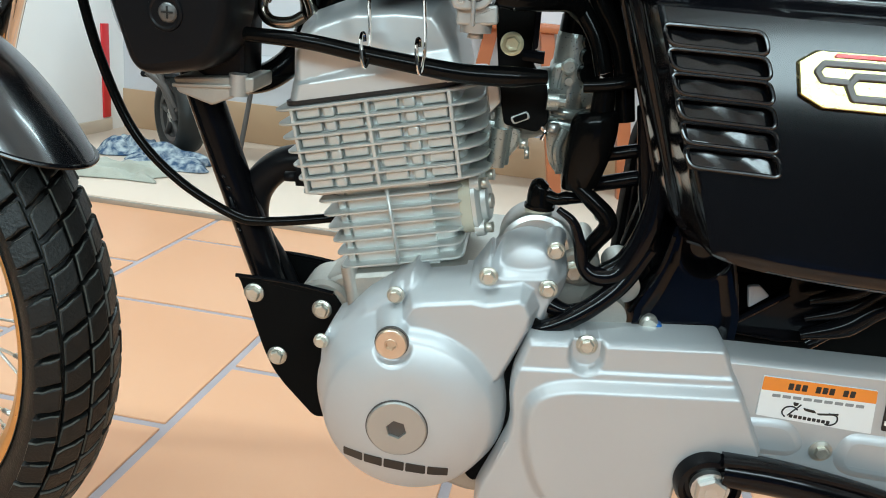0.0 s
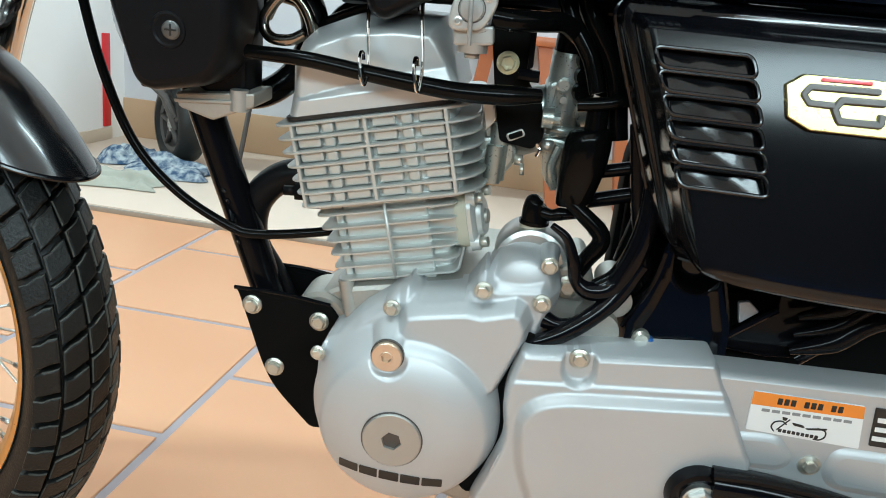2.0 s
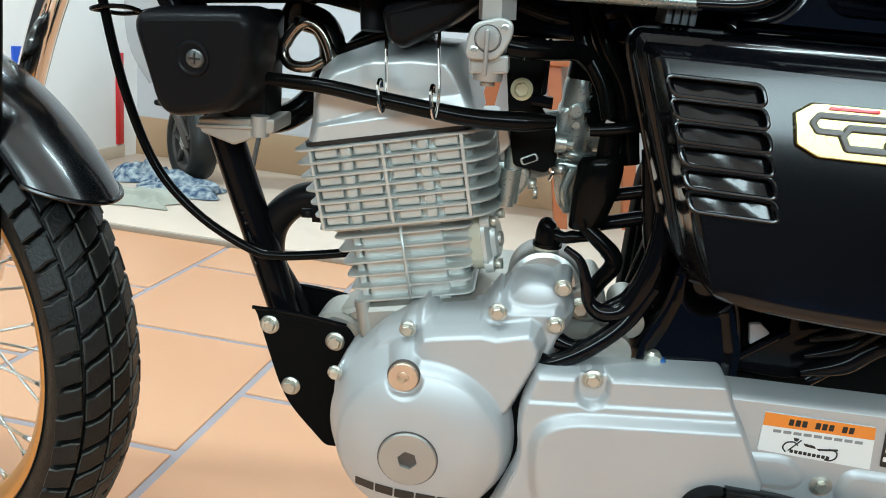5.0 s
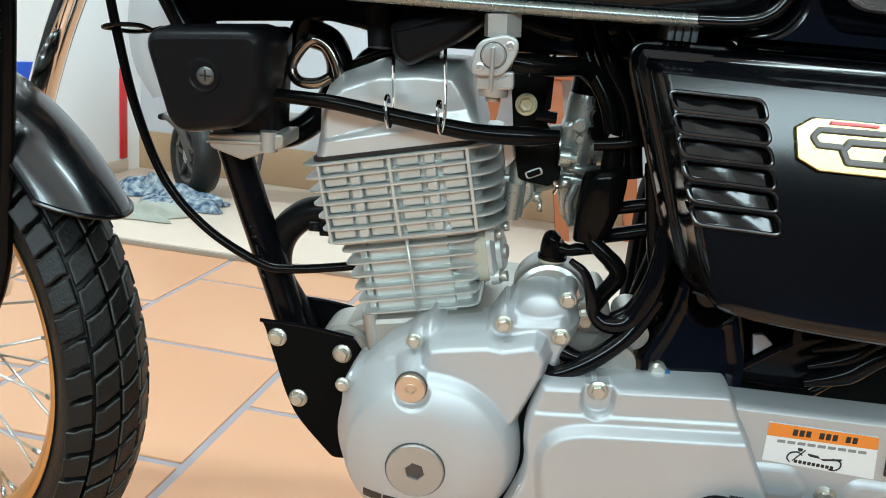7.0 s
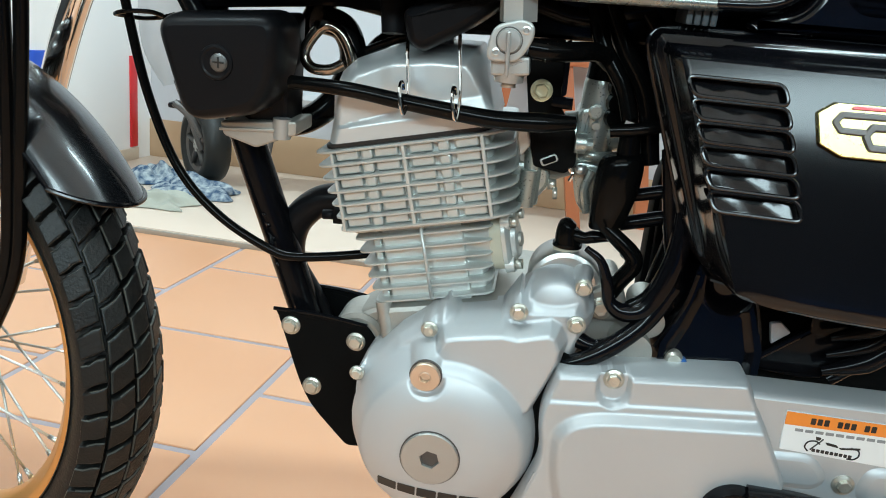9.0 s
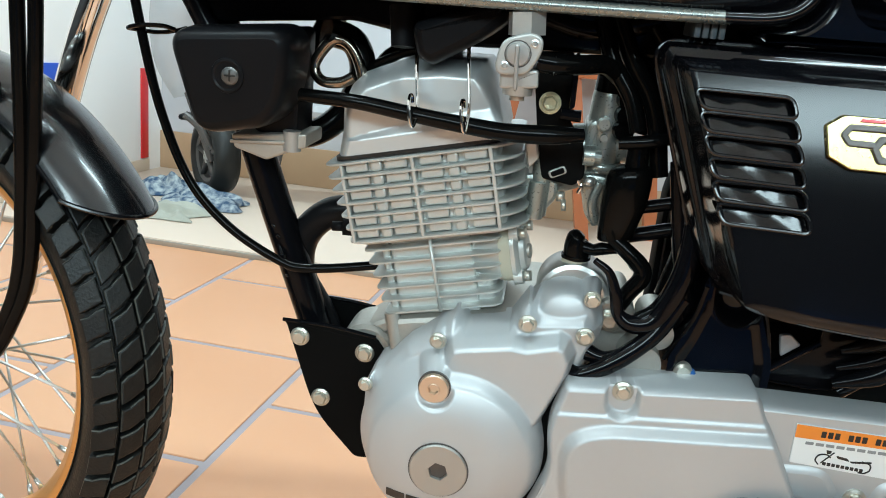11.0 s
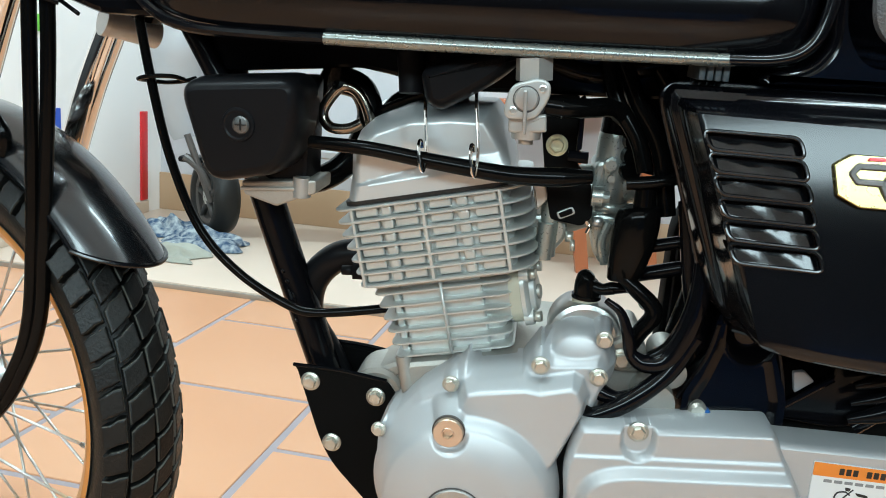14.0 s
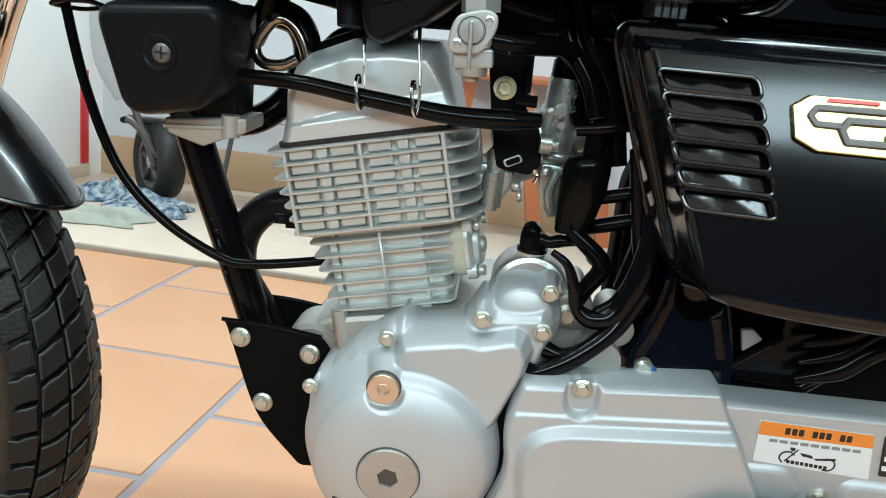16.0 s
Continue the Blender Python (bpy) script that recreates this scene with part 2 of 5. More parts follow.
def block(x0, x1, y0, y1, z0, z1, bevel=0.0, seg=2):
    bm = bmesh.new()
    bmesh.ops.create_cube(bm, size=1, matrix=Matrix.LocRotScale(((x0 + x1) / 2, (y0 + y1) / 2, (z0 + z1) / 2), None, (abs(x1 - x0), abs(y1 - y0), abs(z1 - z0))))
    if bevel:
        bmesh.ops.bevel(bm, geom=bm.edges[:], offset=bevel, segments=seg, affect="EDGES", profile=0.5)
    return bm


def sd_poly(x, z, pts):
    """Signed distance to a polygon, positive inside, on whole grids."""
    best = np.full(x.shape, 1e9)
    inside = np.zeros(x.shape, bool)
    for (ax, az), (bx, bz) in zip(pts, pts[1:] + pts[:1]):
        ex, ez = bx - ax, bz - az
        t = np.clip(((x - ax) * ex + (z - az) * ez) / (ex * ex + ez * ez), 0, 1)
        best = np.minimum(best, np.hypot(x - ax - t * ex, z - az - t * ez))
        if bz != az:
            inside ^= ((az > z) != (bz > z)) & (x < ex * (z - az) / ez + ax)
    return np.where(inside, best, -best)


def sd_capsule(x, z, ax, az, bx, bz):
    """Distance from the middle line of a slot."""
    ex, ez = bx - ax, bz - az
    t = np.clip(((x - ax) * ex + (z - az) * ez) / (ex * ex + ez * ez + 1e-12), 0, 1)
    return np.hypot(x - ax - t * ex, z - az - t * ez)


def smin(a, b, k):
    h = np.clip(0.5 + 0.5 * (b - a) / k, 0, 1)
    return b * (1 - h) + a * h - k * h * (1 - h)


def smax(a, b, k):
    return -smin(-a, -b, k)


def relief(x0, x1, z0, z1, step, shape, back, place=None):
    """A casting with soft fillets: shape gives, for grids of x and z, how far it stands out and the distance inside its outline."""
    gx, gz = np.meshgrid(np.arange(x0, x1, step), np.arange(z0, z1, step))
    edge = shape(gx, gz)[1]
    keep = edge > -0.5 * step
    full = keep[:-1, :-1] & keep[1:, :-1] & keep[:-1, 1:] & keep[1:, 1:]
    near = np.pad(full, 1).astype(int)
    near = near[:-1, :-1] + near[1:, :-1] + near[:-1, 1:] + near[1:, 1:]
    rim = (near > 0) & (near < 4)
    for _ in range(4):
        sx, sz = shape(gx + 1e-5, gz)[1] - edge, shape(gx, gz + 1e-5)[1] - edge
        size = np.hypot(sx, sz) + 1e-12
        pull = np.where(rim, -edge, 0)
        gx, gz = gx + pull * sx / size, gz + pull * sz / size
        edge = shape(gx, gz)[1]
    out = shape(gx, gz)[0]
    bm = bmesh.new()
    vs = {k: bm.verts.new((float(gx[k]), -float(out[k]), float(gz[k]))) for k in zip(*np.nonzero(near > 0))}
    for j, i in zip(*np.nonzero(full)):
        bm.faces.new((vs[j, i], vs[j, i + 1], vs[j + 1, i + 1], vs[j + 1, i]))
    wall = {}
    for e in [e for e in bm.edges if len(e.link_faces) == 1]:
        a, b = e.verts
        for v in (a, b):
            if v not in wall:
                wall[v] = bm.verts.new((v.co.x, -back, v.co.z))
        bm.faces.new((a, b, wall[b], wall[a]))
    if place:
        for v in bm.verts:
            v.co = place(*v.co)
    return bm


def moved(bm, m):
    bmesh.ops.transform(bm, matrix=m, verts=bm.verts)
    return bm


def rod(a, b, r, seg=12, r2=None):
    a, b = Vector(a), Vector(b)
    return tube([a, b], r, seg, 1, None if r2 is None else [r, r2])


# ---- the motorcycle's frame of reference: x to its rear, y to its right, z up, leaning to its left ----
BIKE = pose(0, 0.783, 0) @ pose(0, 0, 0, 0, 0, -6) @ pose(0, 0, 0, 4, 0, 0)
bike = new("motorcycle")
bike.matrix_world = BIKE
tagged(bike, "black and silver single-cylinder motorcycle standing on a terracotta floor", "motorcycle")


def bolt(x, y, z, r, parent, flange=1.55, tall=1.1, mat=None, turn=0.3, name="bolt"):
    """A flanged hexagon bolt; y is the face that it sits on, its head points to the bike's left."""
    r *= 0.94
    mat = mat or ZINC
    h = r * tall
    a = disc(x, z, [(r * flange, y + 0.001), (r * flange, y - r * 0.22), (r * 1.15, y - r * 0.42)], 24)
    b = disc(x, z, [(r, y - r * 0.2), (r, y - h), (r * 0.86, y - h - r * 0.14), (r * 0.5, y - h - r * 0.13), (r * 0.42, y - h - r * 0.10)], 6, turn)
    return part(name, merged(a, b), mat, parent, angle=0.4)


# ---- room, set out along its back wall ----
ROOM = pose(-1.475, 3.54, 0, 0, 0, -10)
TILE, JOINT = 0.459, 0.016


def structure(name, bm, mat, label, category):
    ob = tagged(part(name, bm, mat), label, category, kind="structure")
    ob.matrix_world = ROOM
    return ob


floor = structure("floor", block(-4, 6, -8, 2, -0.12, -0.003), GROUT, "grey grout bed of the tiled shop floor", "floor")
structure("wall_north", block(-0.2, 5.2, 0.12, 0.27, 0, 3.1), WALLGREY, "plain painted back wall, toned down to grey-white against the near lamp", "wall")
structure("wall_west", block(-0.2, 0.0, -2.4, 0.12, 0, 3.1), WALLWHITE, "plain white painted side wall", "wall")
structure("wall_west_far", block(-0.2, 0.0, -6.6, -2.402, 1.9, 3.1), WALLWHITE, "plain white painted side wall", "wall")
# the lower walls out of view are darkened only for reflections
structure("wall_west_low", block(-0.2, 0.0, -6.6, -2.402, 0, 1.897), DARKWALL, "unseen lower side wall, darkened for the black paint's reflections", "wall")
structure("wall_east", block(5.05, 5.2, -6.6, 0.12, 1.9, 3.1), WALLWHITE, "plain white painted side wall", "wall")
structure("wall_east_low", block(5.05, 5.2, -6.6, 0.12, 0, 1.897), DARKWALL, "unseen lower side wall, darkened for the black paint's reflections", "wall")
structure("ceiling", block(-0.2, 5.2, -6.75, 0.27, 3.1, 3.25), WALLWHITE, "plain white ceiling", "ceiling")
structure("wall_south", block(-0.2, 5.2, -6.75, -6.6, 1.9, 3.1), WALLWHITE, "white wall over the shop front", "wall")
structure("wall_south_low", block(-0.2, 5.2, -6.75, -6.6, 0, 1.897), DARKWALL, "unseen lower front wall, darkened for the black paint's reflections", "wall")
structure("baseboard", block(0.0, 0.012, -6.6, 0.0, 0.02, 0.075, 0.003), SKIRTPALE, "cream tile skirting along the side wall", "skirting")
structure("baseboard", block(0.0, 5.05, 0.106, 0.12, 0.02, 0.20, 0.003), SKIRT, "tan tile skirting along the back wall", "skirting")
structure("raised_floor", block(0.0, 5.05, -1.075, 0.12, -0.003, 0.020, 0.003), PALE, "pale cream tiled floor, one low step up", "floor")
structure("step_edge", block(0.0, 5.05, -1.083, -1.076, -0.003, 0.016, 0.002), CASTDARK, "thin dull edge strip of the low step", "trim")
for nm, y0, y1, z0, z1, mt, lb in (("edge_strip", -0.056, -0.002, 0.08, 0.49, RED, "bright red strip on the white wall corner"), ("blue_sticker", -0.70, -0.596, 0.395, 0.51, BLUE, "blue panel stuck on the white wall"), ("green_sticker", -0.72, -0.675, 0.79, 0.85, GREEN, "green sticker on the white wall")):
    ob = tagged(part(nm, block(0.0, 0.008, y0, y1, z0, z1, 0.002), mt), lb, "strip" if mt is RED else "sticker")
    ob.matrix_world = ROOM

# ---- engine ----
C13, S13 = math.cos(radians(13)), math.sin(radians(13))


def eng(p, v, q):
    """Cylinder frame: p to the rear along a fin, v across, q up the cylinder."""
    return (-0.008 + p * C13 - q * S13, v, 0.449 + p * S13 + q * C13)


def fin(p0, p1, w, q, th, rl, rr):
    """One cooling fin: a thin slab with rounded corners and a thinner rim."""
    lp = rounded([(p0, -w, rl), (p1, -w, rr), (p1, w, rr), (p0, w, rl)], 0.02, 6)
    rows = [(0.002, -th / 2), (0, -th * 0.22), (0, th * 0.22), (0.002, th / 2)]
    return loft([[eng(a.x, a.y, q + h) for a in inset(lp, d)] for d, h in rows])


def eblock(p0, p1, v0, v1, q0, q1, r=0.002):
    """A block in the cylinder frame with a softened front face."""
    lp = rounded([(p0, q0), (p1, q0), (p1, q1), (p0, q1)], r * 1.5, 3)
    return loft([[eng(a.x, v, a.y) for a in inset(lp, d)] for d, v in ((0, v1), (0, v0 + r), (r * 0.3, v0 + r * 0.3), (r, v0))])


def ebox(rows, radius=0.015):
    """Rounded-rectangle sections up the cylinder: rows of (p0, p1, half width, q)."""
    return loft([[eng(a.x, a.y, q) for a in rounded([(p0, -w), (p1, -w), (p1, w), (p0, w)], radius, 5)] for p0, p1, w, q in rows])


crank = part("crankcase", plate([(-0.064, 0.372), (-0.056, 0.400), (-0.064, 0.424), (-0.058, 0.432), (0.05, 0.454), (0.17, 0.456), (0.19, 0.43), (0.20, 0.22), (0.08, 0.20), (-0.02, 0.23), (-0.055, 0.285)], -0.066, 0.10, 0.006, 0.012), CASTDARK, bike, "silver cast crankcase with oily stains")
part("lug_arm", plate([(-0.112, 0.36), (-0.104, 0.395), (-0.080, 0.412), (-0.045, 0.425), (-0.045, 0.36)], -0.028, 0.03, 0.006, 0.01), CASTDARK, crank)
part("mounting_lug", disc(-0.089, 0.376, [(0.030, 0.02), (0.030, -0.03), (0.026, -0.034)], 28), CASTDARK, crank)
part("stud_boss", rod(eng(-0.052, -0.06, -0.045), eng(-0.052, -0.06, 0.0), 0.008), CASTDARK, crank)
barrel = part("cylinder_barrel", ebox([(-0.052, 0.055, 0.049, -0.03), (-0.052, 0.055, 0.049, 0.083)], 0.012), CAST, bike, "cast aluminium barrel with thin cooling fins")
for i in range(6):
    k = i / 5
    part("fin", fin(-0.060 - 0.010 * k, 0.060 + 0.006 * k, 0.066, 0.0132 * i, 0.0030, 0.014, 0.012), CAST, barrel)
part("rib", rod(eng(-0.002, -0.0645, -0.002), eng(-0.002, -0.0645, 0.080), 0.0019, 10), CAST, barrel)
part("rib", rod(eng(-0.002, -0.0630, 0.070), eng(-0.002, -0.0650, 0.083), 0.0022, 10, 0.0042), CAST, barrel)
part("panel", eblock(-0.044, 0.036, -0.0545, -0.045, -0.012, 0.080), CAST, barrel)
part("panel", eblock(-0.054, -0.046, -0.0515, -0.045, -0.012, 0.080), CAST, barrel)
part("base_flange", ebox([(-0.058, 0.050, 0.060, -0.034), (-0.058, 0.050, 0.060, -0.012), (-0.055, 0.048, 0.057, -0.010)], 0.014), CASTDARK, barrel)
headb = part("cylinder_head", ebox([(-0.070, 0.074, 0.0690, 0.074), (-0.074, 0.076, 0.0690, 0.163)], 0.014), CAST, bike, "cast aluminium cylinder head with padded cooling fins")
for i in range(7):
    k = i / 6
    part("fin", fin(-0.080 - 0.010 * min(1, k * 1.3), 0.094 + 0.003 * k, 0.081, 0.0795 + 0.0128 * i, 0.0032, 0.022, 0.034), CAST, headb)
for i in range(6):
    q = 0.0795 + 0.0128 * i
    for a, b, v in ((-0.069, -0.0475, -0.0752), (-0.032, -0.010, -0.0752), (0.001, 0.0225, -0.0752), (0.043, 0.065, -0.0752)):
        part("pad", eblock(a, b, v + 0.0004, -0.065, q + 0.0026, q + 0.0113, 0.0016), CAST, headb)
    for a in (-0.0393, 0.0325):
        part("post", eblock(a - 0.0055, a + 0.0055, -0.0762, -0.062, q + 0.0016, q + 0.0116, 0.0022), CAST, headb)
for a in (-0.0060, 0.0665):
    part("rib", eblock(a, a + 0.0034, -0.0802, -0.066, 0.079, 0.156, 0.0008), CAST, headb)
part("rib", eblock(-0.0735, -0.0705, -0.079, -0.06, 0.079, 0.156, 0.0008), CAST, headb)
part("gasket", ebox([(-0.079, 0.079, 0.0755, 0.1585), (-0.079, 0.079, 0.0755, 0.1625)], 0.016), BLACKINK, headb)
ROCK = [(-0.0785, 0.1620), (-0.0760, 0.182), (-0.0705, 0.207), (-0.0590, 0.224), (-0.0430, 0.2340), (-0.002, 0.2415), (0.036, 0.2365), (0.070, 0.2290), (0.0785, 0.2150), (0.0825, 0.1620)]


def rocker_shape(p, q):
    d = sd_poly(p, q, ROCK)
    up = sd_poly(p, q, [(-0.2, -0.1), *ROCK[1:9], (0.2, -0.1)])
    skirt = 0.0750
    line = 0.1770 + np.clip((p + 0.062) * 0.155, 0, 0.0135)
    wall = 0.0700 - 0.04 * np.clip(q - 0.20, 0, 1) + 0.0026 * np.exp(-((p - 0.004) / 0.016) ** 4) * np.clip((q - 0.195) / 0.015, 0, 1)
    body = np.where(q < 0.1765, skirt, np.maximum(wall, skirt - (q - 0.1765) * 0.0060 / (line - 0.1755)))
    return smin(body, 0.034 + 3.4 * up, 0.020), d


rock = part("rocker_cover", relief(-0.082, 0.086, 0.159, 0.245, 0.0014, rocker_shape, -0.055, eng), BRIGHT, bike, "smooth silver rocker cover", angle=0.75)
part("top_seal", tube([eng(-0.064, 0.0, 0.2240), eng(-0.045, 0.0, 0.2370), eng(-0.020, 0.0, 0.2430), eng(-0.002, 0.0, 0.2455), eng(0.02, 0.0, 0.2440)], 0.0042, 10, 5), RUBBER, rock, "black rubber seal over the cover")
part("tappet_cap", rod(eng(0.035, -0.02, 0.232), eng(0.035, -0.02, 0.252), 0.013, 6), POLISHED, rock)
# cam-chain tensioner cover on the rear of the barrel
def tens_pt(s, n, q):
    """A point on the slanted mount: s along its face, n out of it, q up the cylinder."""
    return eng(0.0665 + 0.985 * n + 0.174 * s, -0.035 + 0.985 * s - 0.174 * n, 0.0440 + q)


def tens_slab(rows, hs, hq, r=0.020):
    return loft([[tens_pt(a.x, n, a.y) for a in rounded([(-hs - d, -hq - d), (hs + d, -hq - d), (hs + d, hq + d), (-hs - d, hq + d)], r, 7)] for n, d in rows])


tens = part("tensioner_cover", tens_slab([(-0.060, -0.004), (-0.020, -0.002), (-0.001, 0.001)], 0.023, 0.026), CAST, bike, "cast cam-chain tensioner mount")
part("gasket", tens_slab([(-0.001, 0.0012), (0.0100, 0.0012)], 0.023, 0.026), GASKET, tens)
part("cap", tens_slab([(0.0100, 0.0005), (0.0140, 0.0005), (0.0165, -0.0020), (0.0172, -0.006), (0.0215, -0.0085), (0.0225, -0.0115)], 0.023, 0.026), CAST, tens)
part("cap_plug", rod(tens_pt(0, 0.020, 0), tens_pt(0, 0.0250, 0), 0.0080, 20, 0.0070), CASTDARK, tens)
for a, b in ((-0.013, 0.0215), (-0.013, -0.0215), (0.014, 0.0215)):
    part("bolt_ear", rod(tens_pt(a, 0.010, b), tens_pt(a, 0.0185, b), 0.0085, 18, 0.0075), CAST, tens)
    part("bolt", rod(tens_pt(a, 0.018, b), tens_pt(a, 0.0255, b), 0.0056, 6), ZINC, tens)
part("nipple", rod((0.100, -0.05, 0.490), (0.112, -0.05, 0.500), 0.005, 10), RUBBER, tens)
part("nipple_nut", rod((0.088, -0.055, 0.478), (0.097, -0.055, 0.485), 0.0065, 6), ZINC, tens)
part("intake_manifold", tube([(0.060, 0.0, 0.585), (0.085, 0, 0.590), (0.105, 0, 0.598)], 0.026, 20, 4), CASTDARK, bike)
flange = part("intake_flange", plate([(0.0525, 0.5850), (0.0723, 0.5870), (0.0885, 0.5830), (0.0905, 0.5660), (0.0790, 0.5500), (0.0600, 0.5490), (0.050, 0.565)], -0.030, 0.03, 0.004, 0.006), CARB, bike, "dull grey cast intake flange")
part("flange_boss", rod((0.0700, -0.032, 0.580), (0.0690, -0.032, 0.5440), 0.0085, 18), CARB, flange)
part("flange_bolt", rod((0.0890, -0.031, 0.5675), (0.0960, -0.032, 0.5680), 0.0058, 6), ZINC, flange)
part("intake_boss", rod((0.073, -0.026, 0.600), (0.0715, -0.026, 0.546), 0.0095, 20), CARB, bike)
part("head_tab", plate([(0.052, 0.622), (0.064, 0.622), (0.068, 0.606), (0.058, 0.594)], -0.050, -0.03, 0.002, 0.003), CAST, bike)

# starter-gear housing
drum = part("starter_housing", disc(0.1155, 0.4775, [(0.0320, -0.012), (0.0350, -0.018), (0.0355, -0.060), (0.0340, -0.064), (0.0300, -0.066)], 56), POLISHED, bike, "bright drum-shaped starter gear housing")
part("switch_seat", rod((0.114, -0.05, 0.500), (0.113, -0.05, 0.5155), 0.0125, 20), GASKET, drum)
cap = part("switch_boot", tube([(0.114, -0.05, 0.515), (0.113, -0.05, 0.527), (0.114, -0.05, 0.535), (0.117, -0.05, 0.539)], 0.01, 18, 6, [0.0125, 0.0115, 0.0105, 0.004]), RUBBER, bike, "black rubber elbow boot on the switch")
part("boot_arm", tube([(0.114, -0.052, 0.527), (0.128, -0.055, 0.5255), (0.137, -0.056, 0.528), (0.150, -0.056, 0.529), (0.165, -0.055, 0.529)], 0.005, 12, 6, [0.008, 0.0055, 0.0062, 0.0042, 0.0035]), RUBBER, cap)
part("boot_rim", rod((0.114, -0.05, 0.5145), (0.114, -0.05, 0.5175), 0.0142, 20), RUBBER, cap)

# alternator cover
altc = (0.019, 0.336)
FLANGE = [(-0.074, 0.374), (-0.0655, 0.391), (-0.0547, 0.399), (-0.0348, 0.4225), (-0.0150, 0.4380), (-0.0020, 0.4470), (0.0079, 0.4560), (0.0205, 0.4470), (0.0600, 0.4550), (0.0748, 0.4810), (0.0885, 0.4720), (0.1044, 0.4740), (0.1285, 0.4770), (0.1400, 0.4660), (0.1385, 0.4490), (0.1280, 0.4113), (0.1035, 0.3736), (0.1090, 0.335), (0.10, 0.30), (0.02, 0.25), (-0.06, 0.30)]
ARM = [(-0.0020, 0.4250), (0.0075, 0.4450), (0.0200, 0.4490), (0.0640, 0.4575), (0.0770, 0.4560), (0.0920, 0.4605), (0.1060, 0.4645), (0.1165, 0.4590), (0.1240, 0.4440), (0.1215, 0.4250), (0.1020, 0.3730), (0.06, 0.34), (0.0, 0.36)]
EARS = [(-0.0690, 0.3840, 0.0052), (-0.0035, 0.4395, 0.0058), (0.0760, 0.4680, 0.0062), (0.1280, 0.4630, 0.0062)]


def cover_dome(r):
    return smin(0.109 + 2.4 * (0.0925 - r), 0.161 - 0.0025 * (r / 0.05) ** 2 - 0.012 * (np.maximum(0, r - 0.04) / 0.045) ** 2, 0.006)


def cover_shape(x, z):
    edge = sd_poly(x, z, FLANGE)
    r = np.hypot(x - altc[0], z - altc[1])
    rd = np.hypot(x - 0.1105, z - 0.4670)
    gear = smin(0.066 + 5.0 * (0.0335 - rd), 0.0945 + 0.011 * (1 - (rd / 0.0335) ** 2), 0.008)
    ear = np.hypot(x - 0.1310, z - 0.4930)
    gear = smax(gear, smin(0.060 + 6 * (0.0115 - ear), 0.1010, 0.003), 0.003)
    out = smax(smin(0.098 + 2.0 * edge, 0.1115, 0.005), gear, 0.007)
    for ex, ez, er in EARS:
        rr = np.hypot(x - ex, z - ez)
        out = smax(out, smin(0.095 + 2.4 * (er * 1.85 - rr), 0.1175, 0.003), 0.003)
    out = smax(out, smin(0.1085 + 3.2 * (sd_poly(x, z, ARM) - 0.0002), 0.1345, 0.007), 0.003)
    out = smax(out, cover_dome(r), 0.0035)
    rp = np.hypot(x - 0.0005, z - 0.4090)
    out = smax(out, smin(0.110 + 3.0 * (0.0235 - rp), 0.1515, 0.003), 0.003)
    out = smin(out, 0.1490 + 2.2 * np.maximum(0, rp - 0.0172), 0.0025)
    return out, np.maximum(np.maximum(edge, 0.0345 - rd), np.maximum(0.0925 - r, 0.012 - ear))


cover = part("alternator_cover", relief(-0.085, 0.150, 0.236, 0.520, 0.0014, cover_shape, 0.050), SILVER, bike, "silver painted round alternator cover", angle=1.0)
bolt(0.1310, -0.1010, 0.4930, 0.0066, cover, 1.3, 1.0)
tp = part("timing_plug", hexdisc(0.0005, 0.4090, [(0.0137, -0.148), (0.0137, -0.1535), (0.0129, -0.1545), (0.0058, -0.1545), (0.0052, -0.1552), (0.0046, -0.1552, 1), (0.0040, -0.1520, 1)]), BRASSY, cover, "bronze timing plug", angle=0.35)
part("plug_hole", disc(0.0005, 0.4090, [(0.0149, -0.147), (0.0149, -0.1498), (0.0138, -0.1498)], 48), GUNMETAL, tp)
cp = part("crank_plug", hexdisc(0.012, 0.3320, [(0.0268, -0.156), (0.0268, -0.1625), (0.0258, -0.1636), (0.0105, -0.1640), (0.0090, -0.1640, 1), (0.0082, -0.1580, 1)]), PLUGALLOY, cover, "large dull alloy crankshaft plug", angle=0.35)
part("plug_groove", disc(0.012, 0.3320, [(0.0279, -0.156), (0.0279, -0.1612), (0.0269, -0.1612)], 56), GUNMETAL, cp)
for x, z, r in EARS:
    bolt(x, -0.1172, z, r, cover, 1.45, 1.0)
# maker's badge as plain bars
def cover_face(x, z):
    """Depth of the cover's domed face."""
    return -float(cover_dome(np.array(math.hypot(x - altc[0], z - altc[1]))))


for k, wide in enumerate((0.0185, 0.0170, 0.0185, 0.0180, 0.0185)):
    x = (-0.0362, -0.0162, 0.0024, 0.0224, 0.0422)[k]
    z = 0.2897 - 0.0012 * k
    lp = rounded([(x, z), (x + wide, z - 0.0011), (x + wide, z + 0.0088), (x, z + 0.0099)], 0.0012, 2)
    part("badge_bar", loft([[(p.x, cover_face(p.x, p.y) + d, p.y) for p in lp] for d in (0.002, -0.0007)]), BLACKINK, cover)
# black strip added for the shade in the gap between the two covers
part("gap_seal", tube([(0.126, -0.108, 0.430), (0.107, -0.110, 0.384), (0.110, -0.1145, 0.345), (0.108, -0.1145, 0.312), (0.096, -0.1145, 0.285), (0.080, -0.1145, 0.262)], 0.0085, 10, 6), MATT, bike)

